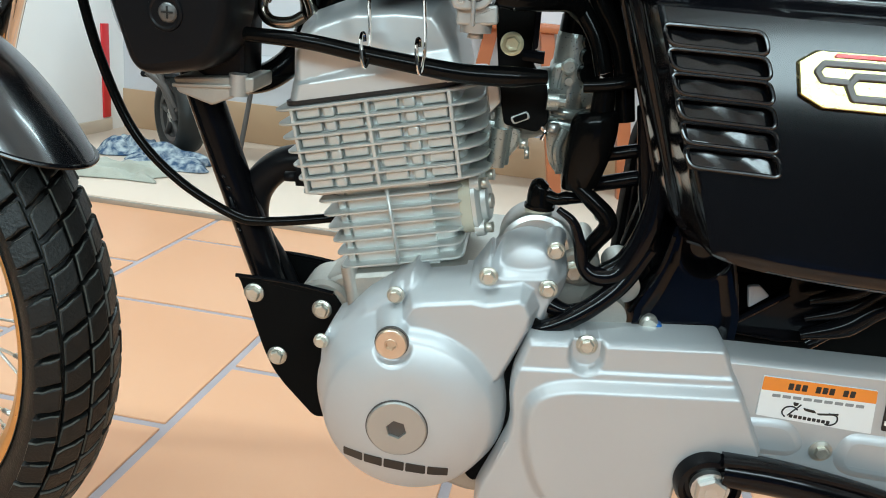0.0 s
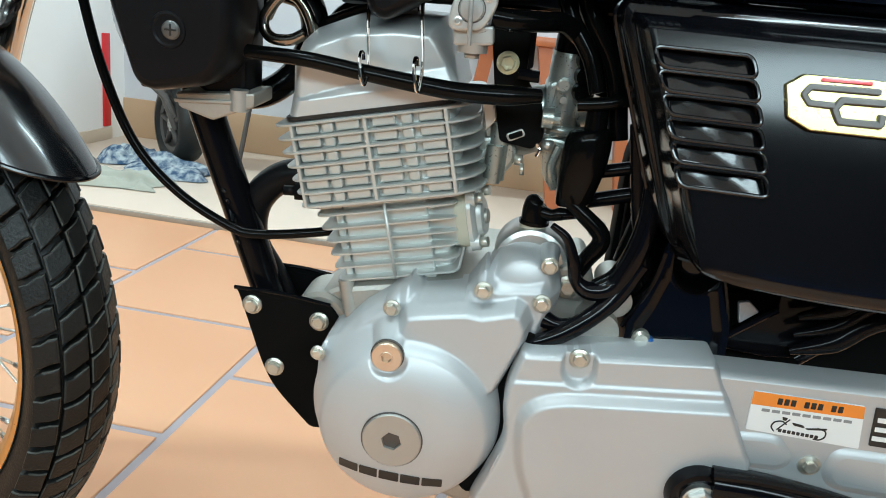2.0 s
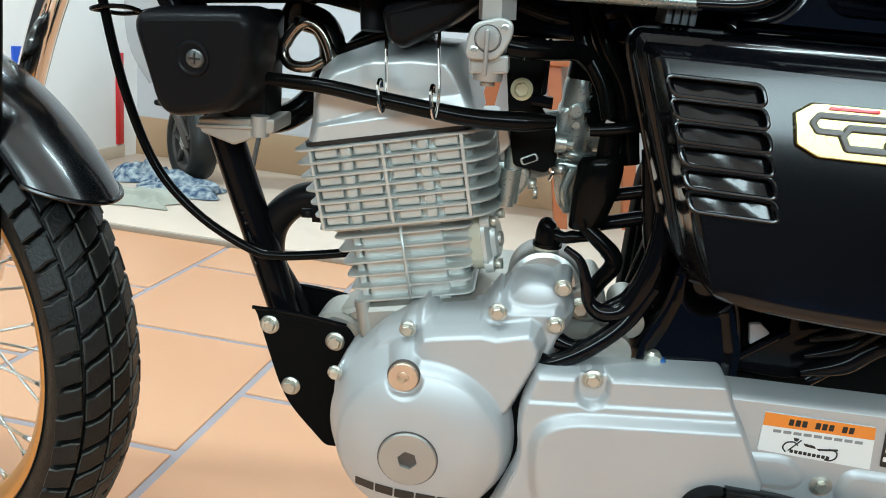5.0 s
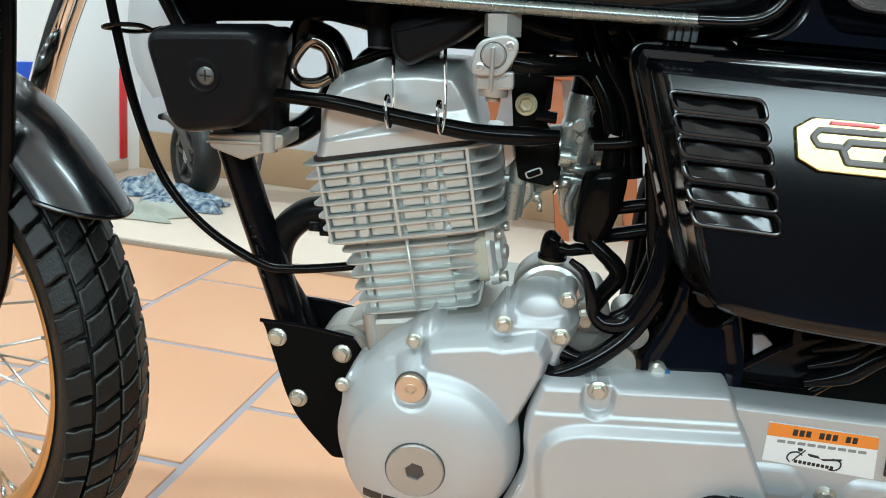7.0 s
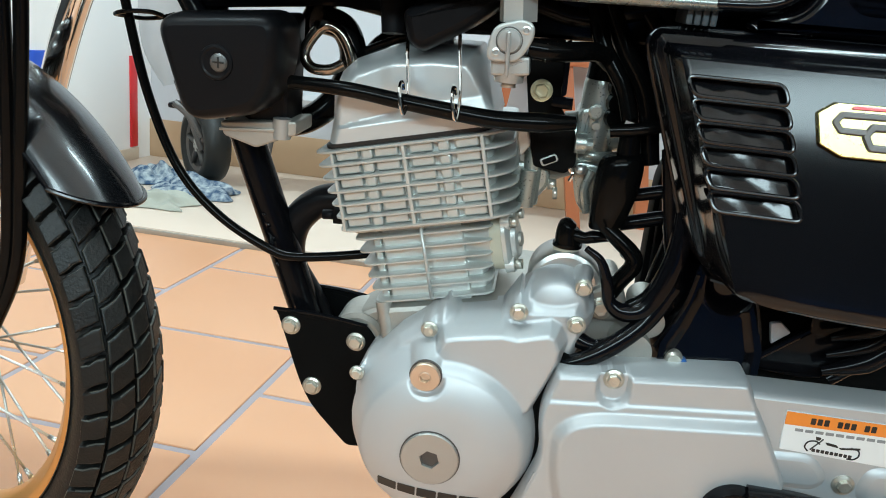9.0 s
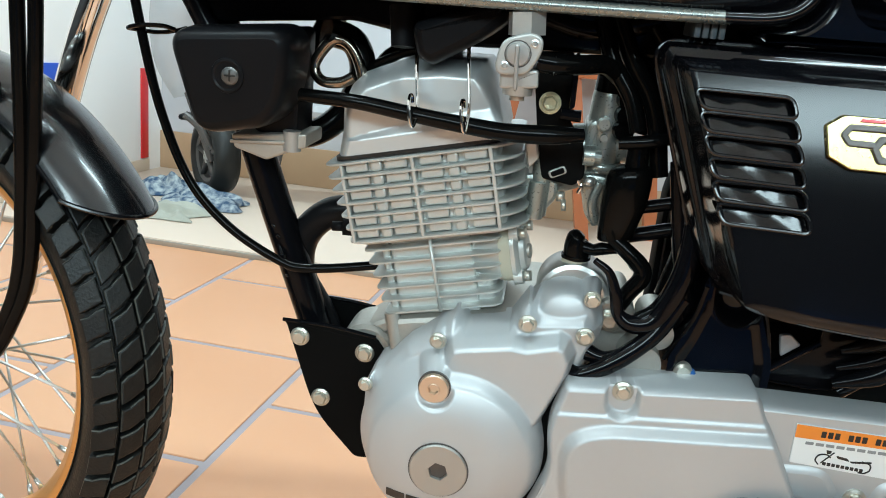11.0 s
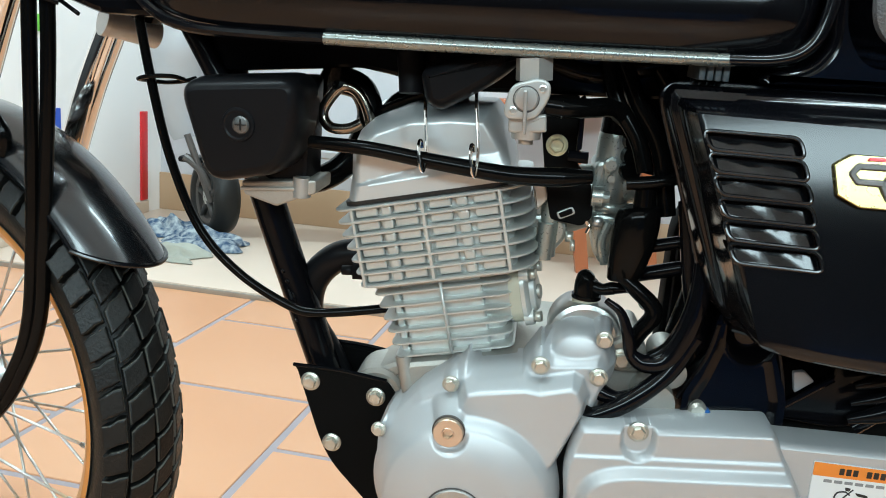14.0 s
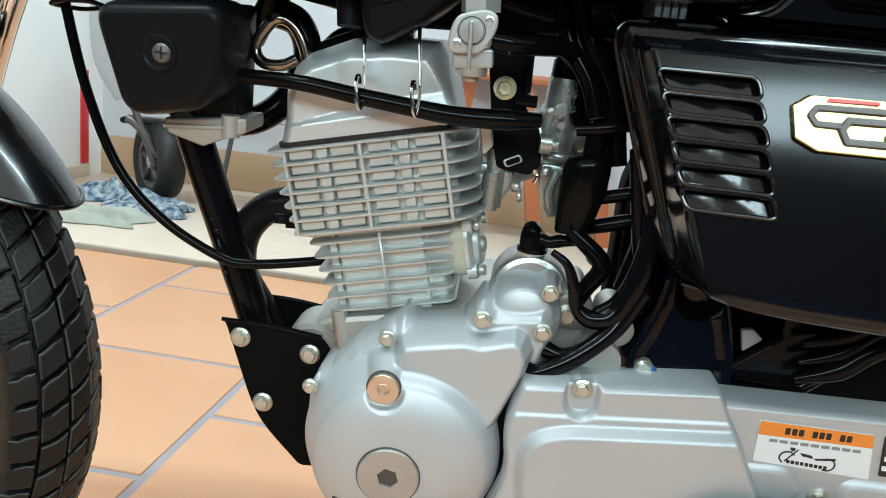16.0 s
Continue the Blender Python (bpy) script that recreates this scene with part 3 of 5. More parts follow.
# sprocket and chain case
CASE = [tuple(p) for p in rounded([(0.1160, 0.4232, 0.004), (0.1982, 0.4315, 0.001), (0.2800, 0.4396, 0.005), (0.3275, 0.3475, 0.006), (0.3235, 0.3405, 0.005), (0.2880, 0.3350, 0.01), (0.2660, 0.3200, 0.02), (0.2610, 0.2900, 0.02), (0.270, 0.22, 0.01), (0.10, 0.21, 0.01), (0.083, 0.255, 0.02), (0.1035, 0.310, 0.02), (0.1115, 0.338, 0.03), (0.1040, 0.378, 0.02)], 0.01, 5)]
PANEL = [tuple(p) for p in rounded([(0.1160, 0.3900, 0.055), (0.40, 0.4175, 0.001), (0.40, 0.20, 0.001), (0.150, 0.250, 0.07), (0.1190, 0.3150, 0.055)], 0.05, 9)]


def case_shape(x, z):
    edge = sd_poly(x, z, CASE)
    lip = smin(0.132 + 2.5 * np.maximum(edge, 0), 0.1405, 0.003)
    fall = np.clip((0.4020 + (x - 0.15) * 0.093 - z) / 0.0045, 0, 1)
    out = lip + 0.0022 * fall * fall * (3 - 2 * fall)
    up = np.clip((sd_poly(x, z, PANEL) + 0.001) / 0.0115, 0, 1)
    out = out + 0.0090 * up * up * (3 - 2 * up)
    slot = sd_capsule(x, z, 0.1668, 0.4140, 0.1650, 0.46)
    return smin(out, 0.1320 + 2.6 * np.maximum(0, slot - 0.0120), 0.003), edge


case = part("sprocket_cover", relief(0.078, 0.332, 0.205, 0.445, 0.0015, case_shape, 0.097), SILVER, bike, "silver pressed sprocket and chain cover", angle=1.0)
bolt(0.1665, -0.1322, 0.4225, 0.0066, case, 1.5, 0.8)
part("cast_mark", plate([(0.098, 0.285), (0.103, 0.283), (0.113, 0.318), (0.108, 0.320)], -0.1412, -0.139, 0.0004, 0.002), SILVER, case)
swing = part("chain_case", dome([(0.255, 0.428), (0.50, 0.433), (0.56, 0.425), (0.56, 0.31), (0.26, 0.29)], [(0, -0.100), (0, -0.128), (0.002, -0.1325), (0.005, -0.1345)], 0.012), SILVER, bike, "silver steel chain case with a dealer sticker", angle=1.2)
part("pressed_step", dome([(0.300, 0.3725), (0.346, 0.3755, 0.014), (0.357, 0.364, 0.01), (0.363, 0.352, 0.008), (0.354, 0.343), (0.300, 0.341)], [(-0.003, -0.1335), (-0.001, -0.1352), (0.002, -0.1370), (0.005, -0.1378)], 0.006), SILVER, swing, angle=1.2)
part("pressed_step", dome([(0.3968, 0.3715, 0.012), (0.54, 0.3715), (0.54, 0.328), (0.4023, 0.3320, 0.012), (0.391, 0.346, 0.01)], [(-0.003, -0.1335), (-0.001, -0.1355), (0.003, -0.1380), (0.006, -0.1388)], 0.008), SILVER, swing, angle=1.2)
bolt(0.379, -0.1345, 0.3512, 0.0065, swing, 1.6, 0.8)
slabel = part("dealer_sticker", plate([(0.312, 0.423), (0.405, 0.4225), (0.4105, 0.381), (0.3135, 0.385)], -0.1360, -0.1340, 0.0002, 0.001, 2), WHITEINK, swing, "orange and white dealer sticker")
slabel.location = (0.004, 0, -0.006)
part("orange_band", plate([(0.3122, 0.4228), (0.4048, 0.4223), (0.4066, 0.4105), (0.3126, 0.4102)], -0.1364, -0.1355, 0.0001, 0.0008, 2), ORANGEINK, slabel)
for k in range(10):
    if k not in (3, 7):
        x = 0.3335 + 0.0056 * k
        part("number_bar", plate([(x, 0.4133), (x + 0.0042, 0.4134), (x + 0.0041, 0.4195), (x, 0.4194)], -0.1367, -0.136, 0.0001, 0.0004, 1), BLACKINK, slabel)
for k in range(9):
    x = 0.3225 + 0.0086 * k
    part("address_bar", plate([(x, 0.4046), (x + 0.0068, 0.4047), (x + 0.0067, 0.4075), (x, 0.4074)], -0.1364, -0.1355, 0.0001, 0.0003, 1), GREYINK, slabel)
part("sign_arc", tube([(0.337, -0.1362, 0.387), (0.334, -0.1362, 0.391), (0.336, -0.1362, 0.396), (0.342, -0.1362, 0.3975), (0.346, -0.1362, 0.395)], 0.0007, 6, 5), BLACKINK, slabel)
part("sign_arc", tube([(0.372, -0.1362, 0.3955), (0.379, -0.1362, 0.3935), (0.380, -0.1362, 0.388), (0.376, -0.1362, 0.3845), (0.371, -0.1362, 0.3845)], 0.0007, 6, 5), BLACKINK, slabel)
part("sign_bar", plate([(0.350, 0.3978), (0.360, 0.3965), (0.362, 0.3938), (0.352, 0.3950)], -0.1364, -0.1355, 0.0001, 0.001, 2), BLACKINK, slabel)
part("sign_bar", plate([(0.362, 0.3940), (0.380, 0.3965), (0.380, 0.3945), (0.364, 0.3925)], -0.1364, -0.1355, 0.0001, 0.0008, 2), BLACKINK, slabel)
part("sign_bar", plate([(0.341, 0.402), (0.346, 0.4015), (0.345, 0.3985), (0.342, 0.3985)], -0.1364, -0.1355, 0.0001, 0.0008, 2), BLACKINK, slabel)
part("sign_bar", rod((0.348, -0.1362, 0.4005), (0.339, -0.1362, 0.3885), 0.0006, 6), BLACKINK, slabel)
for k in range(9):
    x = 0.3405 + 0.0039 * k
    part("sign_bar", plate([(x, 0.3868 - 0.0002 * k), (x + 0.0030, 0.3866 - 0.0002 * k), (x + 0.0030, 0.3898 - 0.0002 * k), (x, 0.3900 - 0.0002 * k)], -0.1363, -0.1355, 0.0001, 0.0004, 1), BLACKINK, slabel)
wl = part("warning_label", plate([(0.414, 0.4225), (0.45, 0.4225), (0.454, 0.385), (0.418, 0.3855)], -0.1358, -0.1340, 0.0002, 0.001, 2), BLACKINK, swing, "black warning label with white panels")
wl.location = (0.004, 0, -0.006)
for z in (0.409, 0.400, 0.391):
    part("text_bar", plate([(0.4185, z), (0.446, z), (0.446, z + 0.0045), (0.4180, z + 0.0045)], -0.1361, -0.1355, 0.0001, 0.0004, 1), WHITEINK, wl)

# foot-peg bracket at the foot of the case
peg = part("pivot_bracket", disc(0.2855, 0.3175, [(0.029, -0.12), (0.029, -0.158), (0.0265, -0.1645), (0.0225, -0.1655), (0.0200, -0.160)], 48), GLOSS, bike, "glossy black pivot bracket")
bolt(0.2855, -0.160, 0.3175, 0.0150, peg, 1.15, 0.7, POLISHED, 0.5)
part("arm", tube([(0.292, -0.155, 0.333), (0.34, -0.155, 0.331), (0.40, -0.155, 0.322), (0.50, -0.155, 0.300)], 0.016, 16, 6), GLOSS, peg)
part("arm_rail", tube([(0.290, -0.165, 0.346), (0.33, -0.163, 0.345), (0.40, -0.163, 0.3385), (0.50, -0.163, 0.318)], 0.0045, 10, 6), GLOSS, peg)

# ---- frame ----
BR = [(-0.179, 0.402, 0.003), (-0.128, 0.401, 0.004), (-0.078, 0.395, 0.008), (-0.064, 0.375), (-0.060, 0.25), (-0.094, 0.247, 0.006), (-0.135, 0.290, 0.02), (-0.149, 0.317, 0.02), (-0.175, 0.396, 0.003)]
for v, nm in ((-0.037, "engine_plate"), (0.037, "engine_plate")):
    pl = part(nm, plate(BR, v, v + 0.004, 0.0012, 0.004), MATT, bike, "matt black engine mounting plate")
    part("folded_edge", tube([(-0.179, v - 0.0005, 0.402), (-0.128, v - 0.0005, 0.4015), (-0.078, v - 0.0005, 0.3955)], 0.0022, 8, 4), FRAMEBLK, pl)
    if v < 0:
        for x, z in ((-0.160, 0.385), (-0.089, 0.376), (-0.135, 0.316)):
            bolt(x, v, z, 0.0076, pl, 1.45, 0.9)
frame_ob = part("main_frame", tube([(-0.262, 0, 0.70), (-0.2215, 0, 0.570), (-0.1575, 0, 0.392), (-0.135, 0, 0.33)], 0.0172, 20, 6), FRAMEBLK, bike, "black enamelled tubular frame")
part("weld_bead", tube([(-0.192, -0.0175, 0.478), (-0.188, -0.018, 0.466), (-0.186, -0.0175, 0.452)], 0.004, 8, 4, [0.002, 0.0045, 0.002]), GUARDBLK, frame_ob)
for x, z, r in ((-0.199, 0.498, 0.0030), (-0.194, 0.487, 0.0036), (-0.189, 0.474, 0.0026), (-0.186, 0.462, 0.0034), (-0.183, 0.444, 0.0024)):
    part("weld_bead", rod((x, -0.0150, z), (x + 0.002, -0.0185, z - 0.002), r, 8, r * 0.4), GUARDBLK, frame_ob)
part("backbone", tube([(-0.33, 0, 0.80), (-0.20, 0, 0.775), (0.05, 0, 0.76), (0.30, 0, 0.75)], 0.024, 18, 6), FRAMEBLK, frame_ob)
part("head_tube", rod((-0.362, 0, 0.748), (-0.30, 0, 0.90), 0.028, 20), FRAMEBLK, frame_ob)
part("gusset", plate([(-0.315, 0.775), (-0.275, 0.70), (-0.245, 0.70), (-0.12, 0.712), (-0.082, 0.706), (-0.066, 0.696), (0.05, 0.700), (0.27, 0.705), (0.27, 0.775)], -0.028, 0.028, 0.004, 0.006), FRAMEBLK, frame_ob)
part("inner_panel", plate([(0.112, 0.72), (0.118, 0.690), (0.148, 0.660), (0.156, 0.628), (0.205, 0.620), (0.208, 0.40), (0.28, 0.40), (0.28, 0.72)], 0.02, 0.035, 0.002, 0.006), MATT, frame_ob)
part("brace", rod((-0.293, -0.032, 0.75), (-0.246, -0.03, 0.665), 0.011, 14), FRAMEBLK, frame_ob)
part("seat_tube", tube([(0.186, -0.05, 0.74), (0.210, -0.05, 0.62), (0.220, -0.055, 0.50), (0.230, -0.06, 0.40)], 0.013, 14, 6), FRAMEBLK, frame_ob)
part("cross_bar", tube([(0.160, -0.040, 0.566), (0.206, -0.045, 0.579)], 0.0062, 12, 2), FRAMEBLK, frame_ob)
part("cross_bar", tube([(0.160, -0.040, 0.539), (0.208, -0.045, 0.554)], 0.0070, 12, 2), FRAMEBLK, frame_ob)
part("down_rail", tube([(0.19, -0.07, 0.62), (0.205, -0.072, 0.54), (0.226, -0.062, 0.47), (0.235, -0.05, 0.40)], 0.008, 12, 6), FRAMEBLK, frame_ob)

exhaust = part("exhaust_header", tube([(-0.075, 0.01, 0.520), (-0.115, 0.01, 0.518), (-0.150, 0.012, 0.508), (-0.175, 0.014, 0.478), (-0.178, 0.016, 0.435), (-0.155, 0.02, 0.390), (-0.11, 0.02, 0.30), (-0.04, 0.03, 0.19)], 0.0165, 20, 8), SATIN, bike, "matt black exhaust header pipe")
part("flange_nut", rod((-0.118, -0.035, 0.512), (-0.095, -0.035, 0.513), 0.010, 6), SATIN, exhaust)
part("stud", rod((-0.130, -0.035, 0.511), (-0.117, -0.035, 0.512), 0.005, 10), SATIN, exhaust)

# ---- black cover with a screw, in front of the head ----
hb = part("front_cover", dome([(-0.2695, 0.6952, 0.024), (-0.1535, 0.7060, 0.022), (-0.1535, 0.6600, 0.04), (-0.1700, 0.6170, 0.024), (-0.2412, 0.6025, 0.022)], [(-0.001, -0.055), (-0.001, -0.085), (0.0003, -0.097), (0.002, -0.1035), (0.005, -0.108), (0.0085, -0.1105), (0.0105, -0.1112)], 0.02, 9), SATIN, bike, "satin black plastic cover with a cross-head screw", angle=1.2)
part("cover_body", plate([(-0.240, 0.695), (-0.160, 0.703), (-0.161, 0.597), (-0.180, 0.592), (-0.206, 0.606), (-0.236, 0.62)], -0.060, -0.015, 0.004, 0.008), SATIN, hb)
part("screw_ring", disc(-0.2085, 0.6595, [(0.0158, -0.110), (0.0148, -0.1125), (0.0128, -0.1128), (0.0112, -0.1120)], 32), SATIN, hb)
sc = part("screw", disc(-0.2060, 0.6595, [(0.0082, -0.108), (0.0082, -0.1118), (0.0068, -0.1134), (0.003, -0.1140)], 28), DULLSTEEL, hb, "zinc plated cross-head screw")
part("slot", plate([(-0.2105, 0.6592), (-0.2005, 0.6592), (-0.2005, 0.6608), (-0.2105, 0.6608)], -0.1144, -0.1131, 0.0002, 0.0004, 1), BLACKINK, sc)
part("slot", plate([(-0.2063, 0.655), (-0.2047, 0.655), (-0.2047, 0.665), (-0.2063, 0.665)], -0.1144, -0.1131, 0.0002, 0.0004, 1), BLACKINK, sc)
reed = part("reed_body", plate([(-0.223, 0.601), (-0.149, 0.608), (-0.149, 0.595), (-0.163, 0.590), (-0.188, 0.579), (-0.220, 0.588)], -0.070, -0.02, 0.002, 0.003), CASTDARK, bike, "bare die-cast valve body")
part("rib", plate([(-0.223, 0.5955), (-0.16, 0.600), (-0.16, 0.597), (-0.223, 0.5925)], -0.0725, -0.06, 0.0006, 0.001), CASTDARK, reed)
part("clamp", rod((-0.164, -0.066, 0.590), (-0.164, -0.066, 0.609), 0.0085, 14), DIECAST, reed)
part("air_hose", tube([(-0.148, -0.02, 0.700), (-0.125, 0.0, 0.69), (-0.118, 0.01, 0.66), (-0.135, 0.01, 0.62), (-0.16, 0.0, 0.598), (-0.19, -0.01, 0.592)], 0.0135, 16, 8), RUBBER, bike, "black rubber air hose")
part("breather_hose", tube([(-0.135, 0.02, 0.735), (-0.160, 0.02, 0.70), (-0.175, 0.02, 0.67)], 0.012, 14, 6), RUBBER, bike)
part("top_hose", tube([(-0.118, 0.03, 0.640), (-0.095, 0.03, 0.678), (-0.060, 0.03, 0.690), (-0.02, 0.03, 0.692)], 0.008, 12, 6), RUBBER, bike)
part("cable_hook", tube([(-0.1072, -0.022, 0.6500), (-0.1137, -0.022, 0.6725), (-0.123, -0.022, 0.6878), (-0.1345, -0.022, 0.6933), (-0.1445, -0.022, 0.6886), (-0.1564, -0.023, 0.6712), (-0.156, -0.024, 0.6603), (-0.147, -0.026, 0.6527), (-0.1299, -0.027, 0.6534), (-0.1171, -0.027, 0.6602)], 0.0054, 12, 6), DARKCHROME, bike, "polished bent-wire cable guide")

# ---- cables ----
part("coil_neck", tube([(-0.069, -0.05, 0.730), (-0.067, -0.052, 0.712), (-0.066, -0.055, 0.694)], 0.0120, 16, 4, [0.013, 0.0125, 0.011]), SATIN, bike, "ribbed black rubber neck of the coil cover")
part("clutch_cable", tube([(-0.346, -0.030, 0.80), (-0.343, -0.030, 0.760), (-0.331, -0.030, 0.686), (-0.313, -0.030, 0.608), (-0.284, -0.030, 0.539), (-0.241, -0.030, 0.494), (-0.186, -0.032, 0.465), (-0.155, -0.030, 0.460), (-0.092, -0.020, 0.468), (-0.06, -0.01, 0.475)], 0.0048, 12, 8), RUBBER, bike, "black sheathed cable")
part("cable_clip", tube([(-0.296, -0.03, 0.688), (-0.305, -0.038, 0.691), (-0.325, -0.042, 0.690), (-0.341, -0.036, 0.686), (-0.340, -0.02, 0.684), (-0.322, -0.018, 0.683), (-0.300, -0.025, 0.686), (-0.288, -0.02, 0.69)], 0.0022, 8, 6), RUBBER, bike)
harness = part("wiring_loom", tube([(-0.150, -0.085, 0.646), (-0.096, -0.100, 0.647), (-0.050, -0.100, 0.642), (0.001, -0.100, 0.637), (0.036, -0.096, 0.634), (0.075, -0.09, 0.6345), (0.103, -0.082, 0.636)], 0.0075, 16, 8, [0.0062, 0.0065, 0.0070, 0.0076, 0.0080, 0.0088, 0.0062]), RUBBER, bike, "black sleeved wiring loom")
for x, dz in ((-0.0490, 0), (-0.0040, 0.007)):
    part("wire_hanger", tube([(x - 0.001, -0.07, 0.700 + dz), (x + 0.002, -0.085, 0.680 + dz), (x + 0.007, -0.098, 0.648 + dz), (x + 0.0072, -0.112, 0.634), (x + 0.0050, -0.114, 0.636), (x + 0.0020, -0.112, 0.650), (x + 0.0012, -0.106, 0.657), (x + 0.0025, -0.103, 0.658), (x + 0.0035, -0.103, 0.652)], 0.0016, 8, 6), CHROME, bike, "chromed wire loop holding the loom")
part("coil_cover", dome([(-0.0532, 0.7166, 0.008), (-0.0221, 0.7320, 0.01), (0.0202, 0.7420, 0.01), (0.0371, 0.7380, 0.008), (0.0266, 0.7221, 0.010), (0.0087, 0.7079, 0.012), (-0.0191, 0.6911, 0.012), (-0.0333, 0.6830, 0.006), (-0.0462, 0.6886, 0.006), (-0.0508, 0.7035, 0.006)], [(0, -0.03), (0, -0.085), (0.002, -0.091), (0.005, -0.096), (0.009, -0.098)], 0.012, 6), SATIN, bike, "black rubber coil cover under the tank", angle=1.2)
for k, z in enumerate((0.0, 0.0)):
    part("front_cable", tube([(-0.384 - 0.018 * k, -0.10, 0.84), (-0.388 - 0.018 * k, -0.10, 0.766), (-0.392 - 0.018 * k, -0.10, 0.70), (-0.402 - 0.014 * k, -0.10, 0.60), (-0.410 - 0.012 * k, -0.10, 0.527), (-0.420 - 0.012 * k, -0.10, 0.45), (-0.441 - 0.010 * k, -0.10, 0.395), (-0.480 - 0.010 * k, -0.10, 0.335), (-0.56, -0.10, 0.27)], 0.0068, 12, 8), RUBBER, bike, "thick black front cable")
part("cable_tie", tube([(-0.372, -0.11, 0.752), (-0.390, -0.116, 0.757), (-0.412, -0.112, 0.762), (-0.414, -0.09, 0.762), (-0.39, -0.088, 0.757), (-0.36, -0.10, 0.744)], 0.002, 8, 6), RUBBER, bike)

# ---- front wheel, mudguard and fork, turned to the right ----
STEER = pose(-0.5836, -0.0213, 0.3158, -5.3, 0, -15.8)


def steered(name, bm, mat, parent=None, label="", **kw):
    ob = part(name, bm, mat, parent or bike, label, **kw)
    if parent is None:
        ob.matrix_local = STEER
    return ob


def lathe(rows, n=96, closed=True):
    """Turned about the axle: rows of (radius, offset along the axle)."""
    bm = bmesh.new()
    rings = [[bm.verts.new((r * math.cos(2 * math.pi * i / n), y, r * math.sin(2 * math.pi * i / n))) for i in range(n)] for r, y in rows]
    m = len(rings)
    for j in range(m if closed else m - 1):
        a, b = rings[j], rings[(j + 1) % m]
        for i in range(n):
            bm.faces.new((a[i], a[(i + 1) % n], b[(i + 1) % n], b[i]))
    return bm


SEC, RC = 0.0455, 0.2525
prof = [(0.232, -0.026), (0.240, -0.034), (0.256, -0.0415), (0.268, -0.0425)]
prof += [(RC + (SEC - 0.003) * math.cos(a), (SEC - 0.003) * math.sin(a)) for a in [radians(d) for d in range(-62, 63, 12)]]
prof += [(0.268, 0.0425), (0.256, 0.0415), (0.240, 0.034), (0.232, 0.026)]
wheel = steered("front_wheel", lathe(prof), TYRE, None, "knobbly black tyre on a spoked alloy rim tinted by the floor's reflection", angle=1.2)
part("bead_line", lathe([(0.2385, -0.0335), (0.2395, -0.0352), (0.2415, -0.0365), (0.2420, -0.0345)]), TYRE, wheel)
part("rim", lathe([(0.2415, -0.0275), (0.2415, -0.0312), (0.2385, -0.0325), (0.2300, -0.0315), (0.2255, -0.0270), (0.2150, -0.0190), (0.2090, -0.0100), (0.2070, 0.0), (0.2090, 0.0100), (0.2150, 0.0190), (0.2255, 0.0270), (0.2300, 0.0315), (0.2385, 0.0325), (0.2415, 0.0312), (0.2415, 0.0275), (0.2180, 0.0), ], 128), ORANGERIM, wheel, "alloy rim with the orange floor's reflection in its colour", angle=0.9)
part("hub", lathe([(0.010, -0.05), (0.026, -0.048), (0.030, -0.040), (0.020, -0.03), (0.020, 0.03), (0.030, 0.040), (0.026, 0.048), (0.010, 0.05)], 40), POLISHED, wheel)


def lug_mesh(phi, wide, skew, high, seed):
    """One tread block, set across the crown at the angle phi, its ends slanted and its upper edges worn."""
    rnd = random.Random(seed)
    bm = bmesh.new()
    lay = []
    corners = [(-1, -1), (-0.35, -1), (0.35, -1), (1, -1), (1, 1), (0.35, 1), (-0.35, 1), (-1, 1)]
    jig = [(rnd.uniform(-0.05, 0.05), rnd.uniform(-0.10, 0.10)) for _ in corners]
    for rad, shrink in ((SEC - 0.006, 1.05), (SEC + high - 0.0022, 0.98), (SEC + high - 0.0004, 0.91), (SEC + high, 0.80)):
        ring = []
        for (sx, sy), (jx, jy) in zip(corners, jig):
            a = phi + (sx + jx) * wide / 2 * shrink
            along = (sy + jy) * 0.0130 * shrink + skew * (sx * wide / 2 * SEC)
            r = RC + rad * math.cos(a)
            ring.append(bm.verts.new((r * math.cos(along / 0.3), rad * math.sin(a), r * math.sin(along / 0.3))))
        lay.append(ring)
    worn = []
    for n, (a, b) in enumerate(zip(lay, lay[1:])):
        for i in range(8):
            f = bm.faces.new((a[i], a[(i + 1) % 8], b[(i + 1) % 8], b[i]))
            if n == 1 and rnd.random() < 0.8:
                worn.append(f)
    bm.faces.new(lay[-1])
    for f in worn:
        f.material_index = 1
    me = finish(bm, "tread_block", TREAD, True, 0.5)
    me.materials.append(WORN)
    return me


LUGS = [[(lug_mesh(radians(d), radians(w), k, h, 10 * v + n), off) for n, (d, w, k, h, off) in enumerate(((-56, 26, 0.35, 0.0105, 0.12), (-27, 26, 0.60, 0.0090, -0.05), (0, 24, 0.65, 0.0088, 0.47), (27, 26, 0.60, 0.0090, 0.05), (56, 26, 0.35, 0.0105, 0.45)))] for v in range(4)]
for k in range(60):
    for me, off in LUGS[k % 4]:
        ob = new("tread_block", me)
        ob.parent = wheel
        ob.matrix_local = Matrix.Rotation(-2 * math.pi * (k + off) / 60, 4, "Y")
